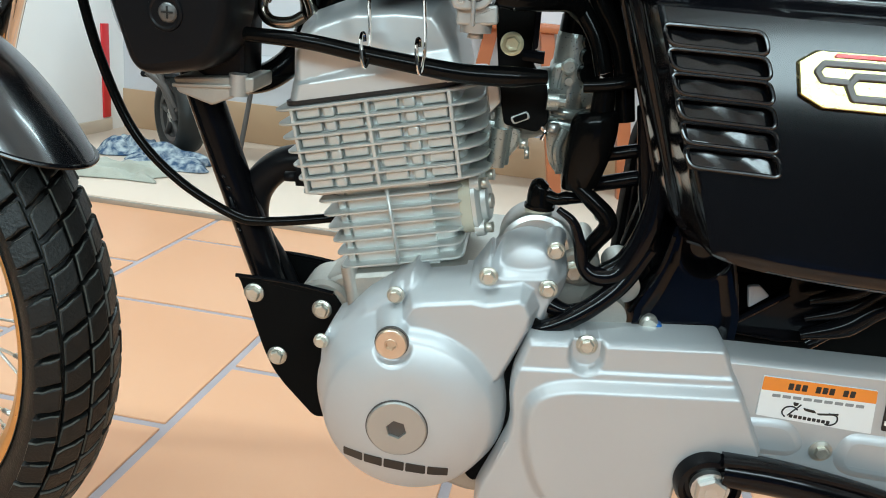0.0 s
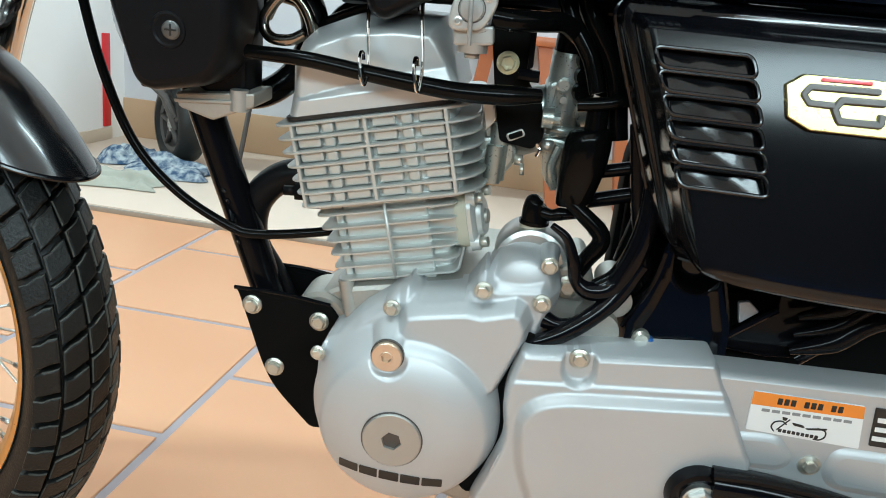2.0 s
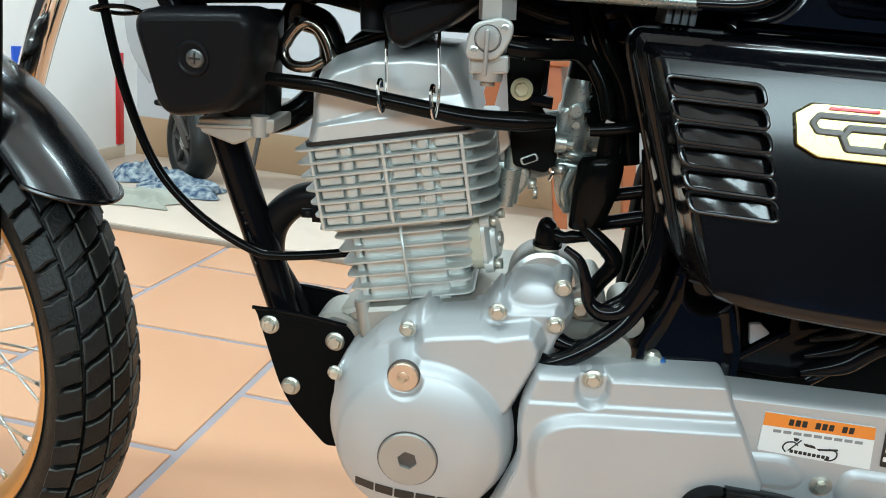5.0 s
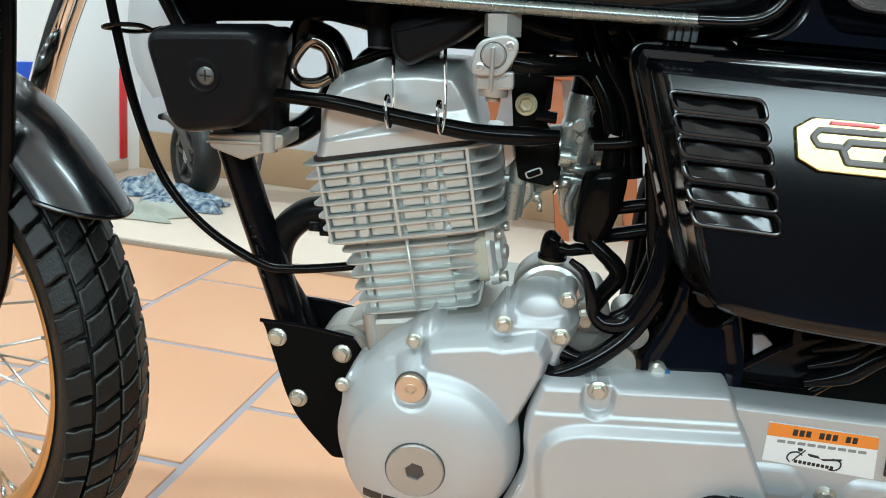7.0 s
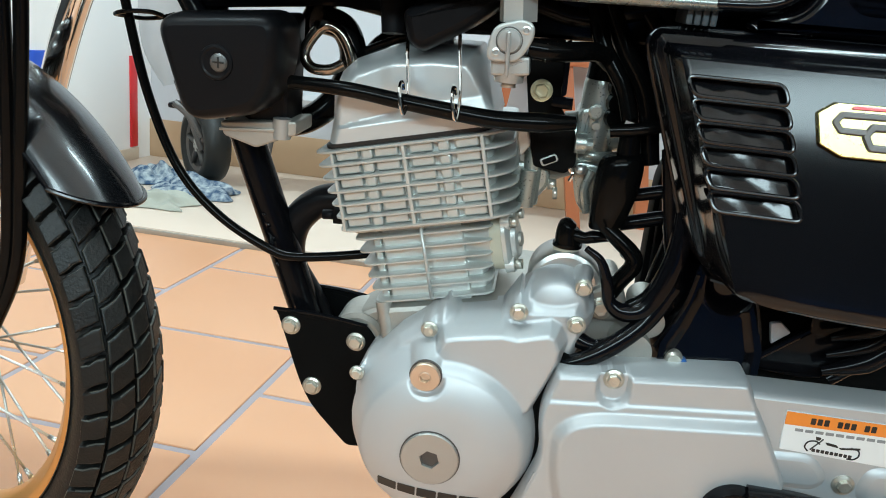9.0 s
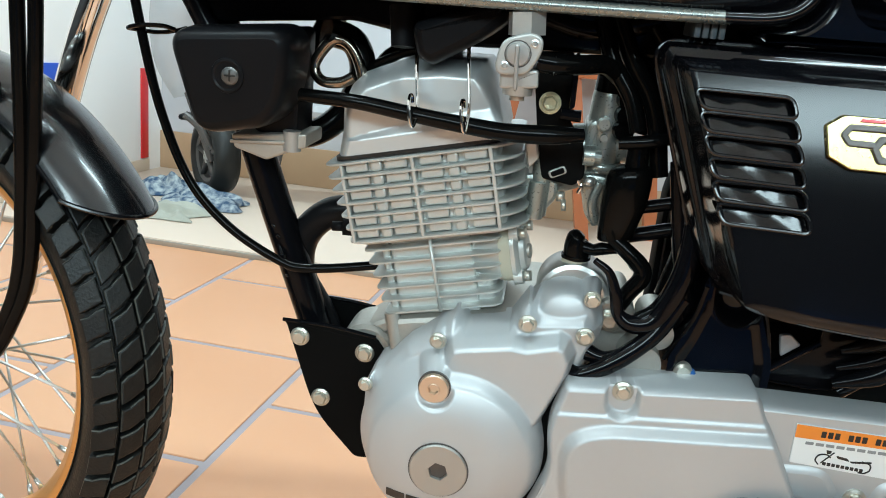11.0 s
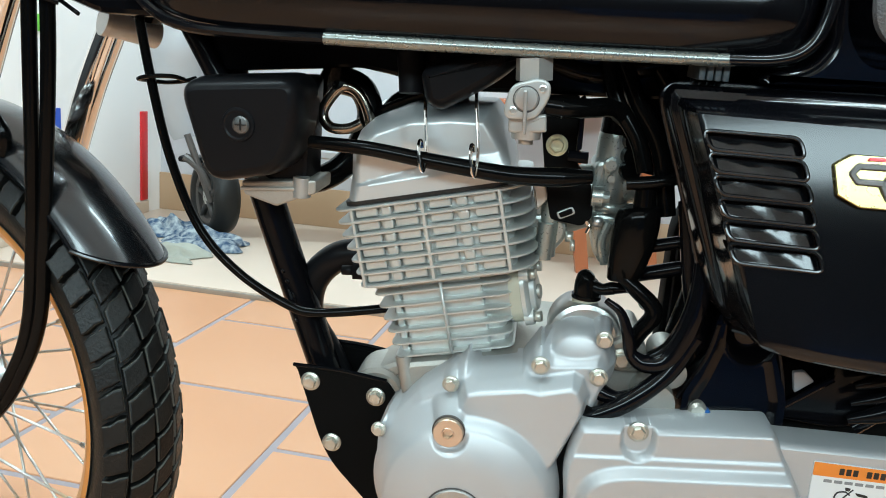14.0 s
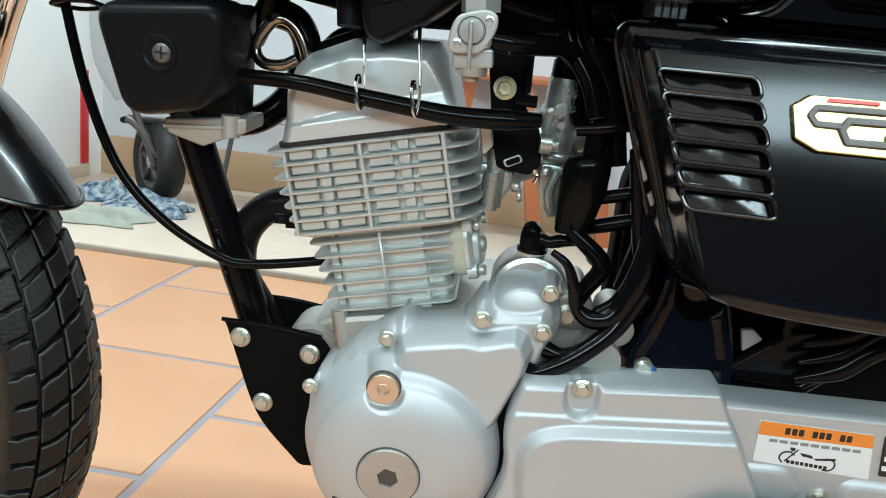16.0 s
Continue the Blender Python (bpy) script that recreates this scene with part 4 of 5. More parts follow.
for k in range(36):
    side = -1 if k % 2 else 1
    a = 2 * math.pi * (k + 0.5) / 36
    lead = a + (0.85 if (k // 2) % 2 else -0.85)
    hubp = Vector((0.03 * math.cos(lead), 0.038 * side, 0.03 * math.sin(lead)))
    rimp = Vector((0.2095 * math.cos(a), 0.004 * side, 0.2095 * math.sin(a)))
    sp = part("spoke", rod(hubp, rimp, 0.0016, 8), STEEL, wheel)
    part("nipple", rod(rimp, rimp + (hubp - rimp).normalized() * 0.014, 0.0034, 8, 0.0026), STEEL, sp)

# mudguard: a curved sheet over the tyre with a rolled lip
GA, GB = radians(35), radians(150)
bm = bmesh.new()
cols = []
for i in range(49):
    ring = []
    for lay in (0, 1):
        rng = range(-12, 13) if lay == 0 else range(12, -13, -1)
        for j in rng:
            t = j / 12
            phi = t * radians(78)
            a = GA + 0.13 * t * t * (1 - i / 48) + (GB - GA) * i / 48
            r = 0.291 + 0.050 * math.cos(phi) * 0.85 + 0.008 - 0.002 * lay
            ring.append((r * math.cos(a), (0.0520 - 0.002 * lay) * math.sin(phi), r * math.sin(a)))
    cols.append(ring)
guard = steered("mudguard", loft(cols), SOFTBLK, None, "glossy black front mudguard", angle=1.0)
lip = [Vector(p) for p in cols[0][:25]]
part("rolled_lip", tube(lip, 0.0026, 8, 1), GUARDBLK, guard)
for sgn in (-1, 1):
    edge = [Vector(c[0 if sgn < 0 else 24]) for c in cols]
    part("rolled_edge", tube(edge, 0.0022, 8, 1), GLOSS, guard)
fork = part("front_fork", merged(tube([(-0.413, 0.085, 0.78), (-0.4330, 0.085, 0.735), (-0.487, 0.088, 0.608), (-0.61, 0.14, 0.31)], 0.0160, 24, 6), tube([(-0.412, -0.09, 0.80), (-0.436, -0.09, 0.755), (-0.50, -0.075, 0.62), (-0.66, -0.03, 0.30)], 0.0135, 24, 6)), CHROME, bike, "chromed telescopic fork legs")
part("yoke", plate([(-0.46, 0.775), (-0.37, 0.745), (-0.31, 0.745), (-0.32, 0.82), (-0.44, 0.82)], -0.05, 0.10, 0.006, 0.01), FRAMEBLK, fork)
can = part("steering_stop", tube([(-0.393, -0.005, 0.7390), (-0.387, 0.003, 0.7370), (-0.360, 0.040, 0.7270)], 0.0150, 24, 2), DIECAST, bike, "small plated canister under the yoke")
part("can_rim", tube([(-0.3935, -0.0056, 0.7392), (-0.3905, -0.002, 0.7380)], 0.0160, 24, 1), POLISHED, can)
part("rough_sleeve", tube([(-0.47, -0.075, 0.640), (-0.462, -0.075, 0.624), (-0.466, -0.075, 0.606)], 0.008, 10, 4), RUBBER, fork)

# ---- tank, seat ----
ST = [(-0.36, 0.03, 0.800), (-0.335, 0.062, 0.778), (-0.30, 0.082, 0.753), (-0.26, 0.095, 0.7405), (-0.18, 0.108, 0.7385), (-0.05, 0.118, 0.740), (0.10, 0.120, 0.7425), (0.20, 0.116, 0.7445), (0.245, 0.106, 0.748), (0.262, 0.092, 0.756), (0.268, 0.07, 0.775)]
loops = []
for x, w, z in ST:
    half = [(0.0, z + 0.006), (w * 0.7, z + 0.004), (w * 0.97, z), (w, z + 0.004), (w * 1.04, z + 0.012), (w * 1.085, z + 0.024), (w * 1.095, z + 0.040), (w * 1.02, z + 0.075), (w * 0.82, z + 0.12), (w * 0.45, z + 0.165), (0, z + 0.172)]
    loops.append([(x, -v, h) for v, h in half] + [(x, v, h) for v, h in half[-2:0:-1]])
tank = part("fuel_tank", loft(loops), TANKBLK, bike, "glossy black fuel tank", angle=1.3)
sub = tank.modifiers.new("round", "SUBSURF")
sub.levels = sub.render_levels = 2
part("tank_seam", tube([(x, -w * 1.0, z - 0.001) for x, w, z in [*ST[:5], (-0.131, 0.112, 0.7392)]], 0.0050, 10, 4), GLOSS, tank)
# the stretch of black seam that reflects light, coloured as grey metal
part("tank_seam", tube([(x, -w * 1.0, z - 0.001) for x, w, z in [(-0.132, 0.112, 0.7392), *ST[5:8]]], 0.0054, 14, 4), REFLECTSEAM, tank, "tank foot seam with its bright reflection put in as grey metal")
part("tank_seam", tube([(0.195, -0.1165, 0.7435), (0.228, -0.1165, 0.7455), (0.248, -0.115, 0.7520), (0.260, -0.114, 0.766), (0.266, -0.113, 0.790), (0.268, -0.112, 0.82)], 0.0052, 14, 6), GUARDBLK, tank)
rear = part("rear_frame_panel", plate([(0.262, 0.84), (0.275, 0.76), (0.262, 0.742), (0.225, 0.735), (0.225, 0.726), (0.50, 0.728), (0.50, 0.752), (0.305, 0.752), (0.290, 0.775), (0.285, 0.84)], -0.105, 0.0, 0.008, 0.01), GUARDBLK, bike, "glossy black panel between tank and seat", angle=1.2)
seat = part("seat", plate([(0.290, 0.90), (0.293, 0.78), (0.310, 0.757), (0.60, 0.757), (0.60, 0.88), (0.45, 0.90)], -0.115, 0.11, 0.02, 0.02), VINYL, bike, "black grained vinyl seat")
part("seat_piping", tube([(0.291, -0.098, 0.90), (0.2935, -0.098, 0.78), (0.310, -0.098, 0.757)], 0.003, 8, 6), VINYL, seat)
part("rubber_buffer", merged(*[block(0.1760 + 0.0062 * k, 0.1810 + 0.0062 * k, -0.110, -0.05, 0.7265, 0.7420, 0.001) for k in range(4)]), GREYRUBBER, bike, "ribbed blue-grey rubber tank buffer")

# ---- side cover with six louvred slots ----


def cover_depth(x, z):
    t = min(max((x - 0.14) / 0.24, -0.05), 1.0)
    u = min(max(0.0, 0.705 - z), 0.180)
    v = max(0.0, u - 0.080)
    w = max(0.0, min(u, 0.080) - 0.045)
    u = min(u, 0.045)
    swell = 0.32 * u - 0.45 * u * u + 0.2795 * w - 0.85 * w * w + 0.22 * v
    return -0.1335 - 0.0514 * t * (2 - t) - swell + 0.022 * (max(0.0, 0.545 - z) / 0.018) ** 2


def cover_drop(x):
    """How far the lower edge sags towards the rear."""
    return 0.0155 * (1 - math.exp(-max(0.0, x - 0.215) / 0.05))


def cover_left(z):
    x = 0.149 + (0.715 - z) * 0.37
    hi, lo = z - 0.700, 0.552 - z
    return x + (0.018 * (1 - math.sqrt(max(0, 1 - (hi / 0.0225) ** 2))) if hi > 0 else 0) + (0.020 * (1 - math.sqrt(max(0, 1 - (lo / 0.0225) ** 2))) if lo > 0 else 0)


NX, NZ, XR = 72, 54, 0.46
ZT, ZB = 0.722, 0.527
front, back = [], []
for j in range(NZ + 1):
    z = ZB + (ZT - ZB) * (0.5 - 0.5 * math.cos(math.pi * j / NZ))
    x0 = cover_left(z)
    for i in range(NX + 1):
        s = (i / NX) ** 1.5
        x = x0 + (XR - x0) * s
        zz = z - cover_drop(x) * (1 - (z - ZB) / (ZT - ZB)) ** 1.5 + 0.004 * s
        d = min((x - x0) * 0.95, zz - (ZB - cover_drop(x)), ZT + 0.004 * s - zz)
        h = 0.30 * min(1, d / 0.004) ** 0.6 + 0.12 * min(1, max(0, d) / 0.012)
        t = min(1, max(0, (d - 0.010) / 0.008))
        h += 0.58 * t * t * (3 - 2 * t)
        y = -0.088 + (cover_depth(x, zz) + 0.088) * h
        front.append((x, y, zz))
        back.append((x, y + 0.0035, zz))
idx = lambda i, j: j * (NX + 1) + i
N = len(front)
faces = []
for j in range(NZ):
    for i in range(NX):
        q = (idx(i, j), idx(i + 1, j), idx(i + 1, j + 1), idx(i, j + 1))
        faces += [q, tuple(k + N for k in q[::-1])]
rim = [idx(i, 0) for i in range(NX)] + [idx(NX, j) for j in range(NZ)] + [idx(i, NZ) for i in range(NX, 0, -1)] + [idx(0, j) for j in range(NZ, 0, -1)]
for a, b in zip(rim, rim[1:] + rim[:1]):
    faces.append((b, a, a + N, b + N))
raw = bpy.data.meshes.new("side_cover")
raw.from_pydata(front + back, [], faces)
SLOTS = []
for k in range(6):
    zb = 0.6785 - 0.0158 * k
    SLOTS.append([(0.1770 + 0.0049 * k, zb + 0.0130, 0.006), (0.2420 + 0.0039 * k, zb + 0.0145 + 0.0003 * k, 0.006), (0.2470 + 0.0039 * k, zb + 0.0005 + 0.0003 * k, 0.006), (0.1835 + 0.0049 * k, zb - 0.0005, 0.006)])
cutters = merged(*[loft([[(p.x, y, p.y) for p in rounded(o, 0.006, 4)] for y in (-0.26, -0.02)]) for o in SLOTS])
cutme = bpy.data.meshes.new("cutter")
bmesh.ops.recalc_face_normals(cutters, faces=cutters.faces)
cutters.to_mesh(cutme)
cutters.free()
body, knife = new("body", raw), new("knife", cutme)
boolean = body.modifiers.new("slots", "BOOLEAN")
boolean.object, boolean.operation, boolean.solver = knife, "DIFFERENCE", "EXACT"
bm = bmesh.new()
bm.from_mesh(body.evaluated_get(bpy.context.evaluated_depsgraph_get()).data)
for o in (body, knife):
    bpy.data.objects.remove(o)
side = part("side_cover", bm, GUARDBLK, bike, "glossy black side cover with louvred slots", angle=0.7)
for o in SLOTS:
    lp = rounded(o, 0.006, 5)
    pts = [(p.x, cover_depth(p.x, p.y) - 0.0008, p.y) for p in lp]
    part("slot_rim", tube(pts + [pts[0]], 0.0016, 8, 1), RIMGLOSS, side)
    (x0, z1, _), (x1, z1b, _), (x2, z0, _), (x3, z0b, _) = o
    lou = []
    for j in range(7):
        t = j / 6
        row = []
        for i in range(13):
            s = i / 12
            x = (x0 + (x1 - x0) * s) * t + (x3 + (x2 - x3) * s) * (1 - t)
            z = z0b - 0.002 + (z1 - z0b + 0.006) * t
            row.append((x, cover_depth(x, z) + 0.0045 + 0.0040 * math.sin(t * 1.5) + 0.0013 * math.sin(5 * s + 2 * z1 * 40) + 0.0005 * math.sin(12 * s + 4 * t + z1 * 130), z))
        lou.append(row)
    bm = bmesh.new()
    vs = [[bm.verts.new(p) for p in row] for row in lou]
    for j in range(6):
        for i in range(12):
            bm.faces.new((vs[j][i], vs[j][i + 1], vs[j + 1][i + 1], vs[j + 1][i]))
    lv = part("louvre", bm, RIMGLOSS, side, angle=1.2)
    th = lv.modifiers.new("thick", "SOLIDIFY")
    th.thickness = 0.0015
lip_pts = [(x, ZB - cover_drop(x)) for x in [cover_left(ZB) - 0.004 + 0.0055 * k for k in range(50)]]
part("bottom_lip", loft([[(x, y, z + dz) for y, dz in ((-0.082, 0.006), (-0.108, 0.0050), (-0.1145, 0.0025), (-0.1160, -0.0005), (-0.1145, -0.0030), (-0.110, -0.0040), (-0.082, -0.0035))] for x, z in lip_pts]), GUARDBLK, side, angle=0.8)
part("front_bead", tube([(cover_left(z) + 0.001, -0.0895, z) for z in (0.56, 0.60, 0.65, 0.69, 0.705, 0.715)] + [(0.167, -0.090, 0.7215), (0.21, -0.090, 0.7225), (0.30, -0.09, 0.7235), (0.46, -0.09, 0.726)], 0.0030, 8, 5), GUARDBLK, side)


def on_cover(outline, lift, deep, radius):
    lp = rounded(outline, radius, 3)
    rows = [(0, deep), (0, -lift + 0.0006), (0.0008, -lift)]
    return loft([[(p.x, cover_depth(p.x, p.y) + d, p.y) for p in inset(lp, k)] for k, d in rows])


emb = part("emblem", on_cover([(0.2635, 0.6771), (0.2747, 0.6856), (0.3491, 0.6875), (0.3630, 0.6807), (0.3677, 0.6609), (0.3509, 0.6519), (0.2821, 0.6505), (0.2672, 0.6573)], 0.0065, 0.002, 0.0015), GOLD, side, "gold chamfered emblem plate")


def strokes(pts, wide):
    """A chamfered letter-like shape of straight bars laid on the plate."""
    bars = []
    for p, q in zip(pts, pts[1:]):
        p, q = Vector(p), Vector(q)
        d = (q - p).normalized()
        n = Vector((-d.y, d.x)) * wide / 2
        p, q = p - d * wide * 0.25, q + d * wide * 0.25
        bars.append(on_cover([tuple(p - n), tuple(q - n), tuple(q + n), tuple(p + n)], 0.0076 + 0.00005 * len(bars), -0.004, 0.0012))
    return merged(*bars)


part("emblem_shape", strokes([(0.3212, 0.6802), (0.2790, 0.6785), (0.2752, 0.6731), (0.2792, 0.6680), (0.2945, 0.6683)], 0.0040), GUNMETAL, emb)
part("emblem_shape", strokes([(0.3258, 0.6735), (0.2995, 0.6724), (0.2955, 0.6663), (0.2995, 0.6588), (0.3250, 0.6596), (0.3250, 0.6650)], 0.0044), GUNMETAL, emb)
part("emblem_shape", strokes([(0.3320, 0.6600), (0.3325, 0.6738), (0.3540, 0.6745), (0.3525, 0.6608), (0.3320, 0.6600)], 0.0042), GUNMETAL, emb)
part("emblem_stripe", on_cover([(0.2858, 0.6854), (0.3165, 0.6864), (0.3165, 0.6838), (0.2840, 0.6829)], 0.0072, -0.004, 0.0005), RED, emb)

# ---- below the side cover ----
AIRBOX = [(0.2390, 0.5400), (0.2300, 0.5150), (0.2257, 0.4900), (0.2176, 0.4674), (0.2074, 0.4466), (0.2040, 0.40), (0.296, 0.40), (0.2975, 0.4500), (0.2899, 0.4800), (0.2825, 0.5028), (0.2700, 0.5400)]


def airbox_shape(x, z):
    edge = sd_poly(x, z, AIRBOX)
    out = 0.0935 - 0.0035 * np.clip((edge - 0.0035) / 0.010, 0, 1) ** 2 - 0.22 * (z - 0.46)
    slot = sd_capsule(x, z, 0.2615, 0.5020, 0.2560, 0.56)
    out = out + 0.0020 * np.exp(-((slot - 0.0205) / 0.0035) ** 2)
    return smin(out, 0.0700 + 1.5 * np.maximum(0, slot - 0.0120), 0.004), edge


air = part("air_box", relief(0.200, 0.302, 0.398, 0.545, 0.0016, airbox_shape, -0.02), TANKBLK, bike, "glossy black plastic air box", angle=1.0)
part("edge_rib", tube([(0.2705, -0.0905, 0.5390), (0.2825, -0.0905, 0.5028), (0.2899, -0.0905, 0.4800), (0.2970, -0.0905, 0.4500)], 0.0018, 8, 6), GLOSS, air)
part("front_rib", tube([(0.2040, -0.0905, 0.4400), (0.2176, -0.0905, 0.4674), (0.2257, -0.0905, 0.4900), (0.2300, -0.0905, 0.515)], 0.0020, 8, 6), GLOSS, air)
gus = part("frame_gusset", plate([(0.285, 0.428), (0.338, 0.472), (0.338, 0.545), (0.42, 0.545), (0.44, 0.50), (0.372, 0.428), (0.34, 0.424)], -0.082, -0.07, 0.002, 0.004), FRAMEBLK, bike, "black pressed frame gusset")
part("gusset_edge", tube([(0.283, -0.084, 0.428), (0.310, -0.084, 0.450), (0.338, -0.084, 0.473)], 0.003, 8, 4), FRAMEBLK, gus)
part("gusset_hole_rim", disc(0.362, 0.508, [(0.006, -0.083), (0.006, -0.0845), (0.0045, -0.0845), (0.004, -0.083)], 16), FRAMEBLK, gus)
part("back_plate", plate([(0.20, 0.39), (0.20, 0.58), (0.28, 0.72), (0.56, 0.72), (0.56, 0.38)], 0.03, 0.06, 0.004, 0.02), MATT, bike, "black inner panel")
part("grey_tag", plate([(0.3045, 0.4735), (0.3140, 0.4755), (0.3245, 0.4665), (0.3090, 0.4530)], -0.0795, -0.075, 0.001, 0.002), GREYPLASTIC, bike)
part("guard_back", plate([(0.24, 0.39), (0.24, 0.450), (0.30, 0.475), (0.56, 0.505), (0.56, 0.39)], -0.058, -0.05, 0.002, 0.006), MATT, bike)
for k, (z0, z1, r) in enumerate(((0.485, 0.520, 0.009), (0.468, 0.505, 0.007), (0.452, 0.488, 0.010))):
    part("frame_hose", tube([(0.352, -0.095, z0 - 0.012), (0.385, -0.098, z0 + 0.003), (0.42, -0.1, z1 - 0.005), (0.50, -0.1, z1 + 0.01)], r, 12, 6, [r * 0.4, r, r, r]), FRAMEBLK, bike)
part("strut", tube([(0.362, -0.088, 0.430), (0.39, -0.09, 0.455), (0.44, -0.09, 0.485), (0.52, -0.09, 0.52)], 0.007, 12, 6), GLOSS, bike)
sp = part("chain_adjuster", disc(0.2215, 0.4340, [(0.0085, -0.07), (0.0085, -0.101), (0.006, -0.104)], 20), ZINC, bike)
part("blue_cap", disc(0.2290, 0.4325, [(0.0045, -0.08), (0.0045, -0.1025), (0.003, -0.104)], 14), DARKBLUE, sp)
part("pivot_boss", rod((0.183, -0.02, 0.436), (0.183, -0.098, 0.434), 0.021, 24, 0.019), CASTDARK, bike)
part("pivot_boss", rod((0.196, -0.02, 0.462), (0.196, -0.085, 0.460), 0.015, 24), CASTDARK, bike)
lug = part("case_lug", plate([(0.138, 0.480), (0.165, 0.492), (0.178, 0.470), (0.165, 0.448), (0.140, 0.452)], -0.072, 0.0, 0.004, 0.01), CASTDARK, bike)
bolt(0.152, -0.072, 0.464, 0.0078, lug, 1.5, 0.8)
bolt(0.175, -0.03, 0.510, 0.0075, lug, 1.3, 1.3)

# ---- fuel tap, carburettor, engine hanger ----
tap = part("fuel_tap", plate([(0.0295, 0.7135, 0.006), (0.0500, 0.7195, 0.005), (0.0595, 0.7165, 0.006), (0.0605, 0.7060, 0.008), (0.0550, 0.6945, 0.008), (0.0490, 0.6865, 0.006), (0.0275, 0.6850, 0.005), (0.0235, 0.6900, 0.005), (0.0250, 0.7040, 0.006)], -0.1305, -0.1235, 0.0018, 0.006), DIECAST, bike, "grey die-cast fuel tap")
part("dial_ring", disc(0.0410, 0.7024, [(0.0108, -0.129), (0.0108, -0.1308), (0.0100, -0.1308), (0.0095, -0.1300)], 36), GUNMETAL, tap)
part("tap_dial", disc(0.0410, 0.7024, [(0.0094, -0.128), (0.0094, -0.1318), (0.0088, -0.1328), (0.0040, -0.1330)], 36), POLISHED, tap)
part("lever", plate([(0.0385, 0.7095), (0.0420, 0.7100), (0.0435, 0.6745), (0.0405, 0.6742)], -0.1385, -0.1320, 0.0010, 0.0016), POLISHED, tap)
part("body", plate([(0.0275, 0.6880), (0.0585, 0.6905), (0.0600, 0.6765), (0.0545, 0.6755), (0.0315, 0.6735), (0.0285, 0.6740)], -0.1235, -0.095, 0.002, 0.002), DIECAST, tap)
part("bowl", rod((0.0430, -0.111, 0.676), (0.0432, -0.111, 0.6685), 0.0128, 28, 0.0122), DIECAST, tap)
part("drain", rod((0.0432, -0.111, 0.669), (0.0433, -0.111, 0.6640), 0.0062, 8), DIECAST, tap)
part("union_nut", rod((0.0455, -0.108, 0.7165), (0.0440, -0.108, 0.7345), 0.0158, 6), DIECAST, tap, smooth=False)
part("union_stem", rod((0.0450, -0.108, 0.733), (0.0435, -0.108, 0.760), 0.0110, 16), DIECAST, tap)
for x, z in ((0.0535, 0.7112), (0.0312, 0.6925)):
    part("rivet", disc(x, z, [(0.0036, -0.128), (0.0036, -0.1310), (0.0022, -0.1314), (0.0016, -0.1306)], 14), POLISHED, tap)
part("fuel_hose", tube([(0.055, -0.11, 0.697), (0.075, -0.105, 0.6955), (0.095, -0.09, 0.696), (0.115, -0.06, 0.695), (0.13, -0.04, 0.685)], 0.0085, 14, 6), RUBBER, bike, "black fuel hose")
part("hose_ring", rod((0.0705, -0.106, 0.6957), (0.0715, -0.106, 0.6957), 0.0090, 16), CHROME, bike)
hang = part("engine_hanger", plate([(0.051, 0.70), (0.088, 0.703), (0.092, 0.640), (0.107, 0.622), (0.112, 0.590), (0.103, 0.580), (0.072, 0.584), (0.064, 0.62)], -0.036, -0.028, 0.0015, 0.004), MATT, bike, "matt black engine hanger plate")
bolt(0.0715, -0.036, 0.6555, 0.0073, hang, 1.5, 0.7, YELLOWZINC)
part("side_tab", plate([(0.088, 0.70), (0.093, 0.703), (0.094, 0.655), (0.089, 0.652)], -0.05, -0.028, 0.001, 0.002), FRAMEBLK, hang)
part("tongue", tube([(0.082, -0.05, 0.6485), (0.094, -0.05, 0.6480), (0.1005, -0.05, 0.6480)], 0.0055, 10, 4), FRAMEBLK, hang)
part("window_rim", plate([(0.077, 0.5915), (0.092, 0.599), (0.096, 0.5925), (0.081, 0.585)], -0.0385, -0.034, 0.001, 0.003), DIECAST, hang)
part("window_pane", plate([(0.0795, 0.5915), (0.0915, 0.5975), (0.0935, 0.5925), (0.082, 0.587)], -0.0395, -0.034, 0.001, 0.002), MATT, hang)
part("hanger_bolt", rod((0.094, -0.035, 0.560), (0.0985, -0.035, 0.5605), 0.0065, 6), ZINC, hang)
carb = part("carburettor", merged(tube([(0.1255, -0.008, 0.592), (0.1265, -0.008, 0.625), (0.1275, -0.008, 0.664), (0.1280, -0.008, 0.672)], 0.0175, 24, 3, [0.0165, 0.0175, 0.0170, 0.0140]), plate([(0.109, 0.640), (0.122, 0.645), (0.124, 0.590), (0.108, 0.588)], -0.024, 0.03, 0.004, 0.006)), CARB, bike, "weathered zinc carburettor")
part("cap", tube([(0.1280, -0.008, 0.668), (0.1285, -0.008, 0.682), (0.129, -0.008, 0.686)], 0.0165, 24, 2, [0.0165, 0.0160, 0.0100]), RUBBER, carb)
part("flange", rod((0.1260, -0.008, 0.594), (0.1260, -0.008, 0.602), 0.0215, 6), CARB, carb)
part("side_boss", disc(0.124, 0.640, [(0.007, -0.018), (0.007, -0.030), (0.005, -0.031)], 16), CARB, carb)
part("rear_mouth", rod((0.138, 0.0, 0.620), (0.152, 0.0, 0.622), 0.021, 24), CARB, carb)
part("clamp_ring", rod((0.148, 0.0, 0.6215), (0.153, 0.0, 0.6222), 0.0225, 24), STEEL, carb)
part("throat", rod((0.100, 0.0, 0.612), (0.112, 0.0, 0.614), 0.022, 24), CARB, carb)
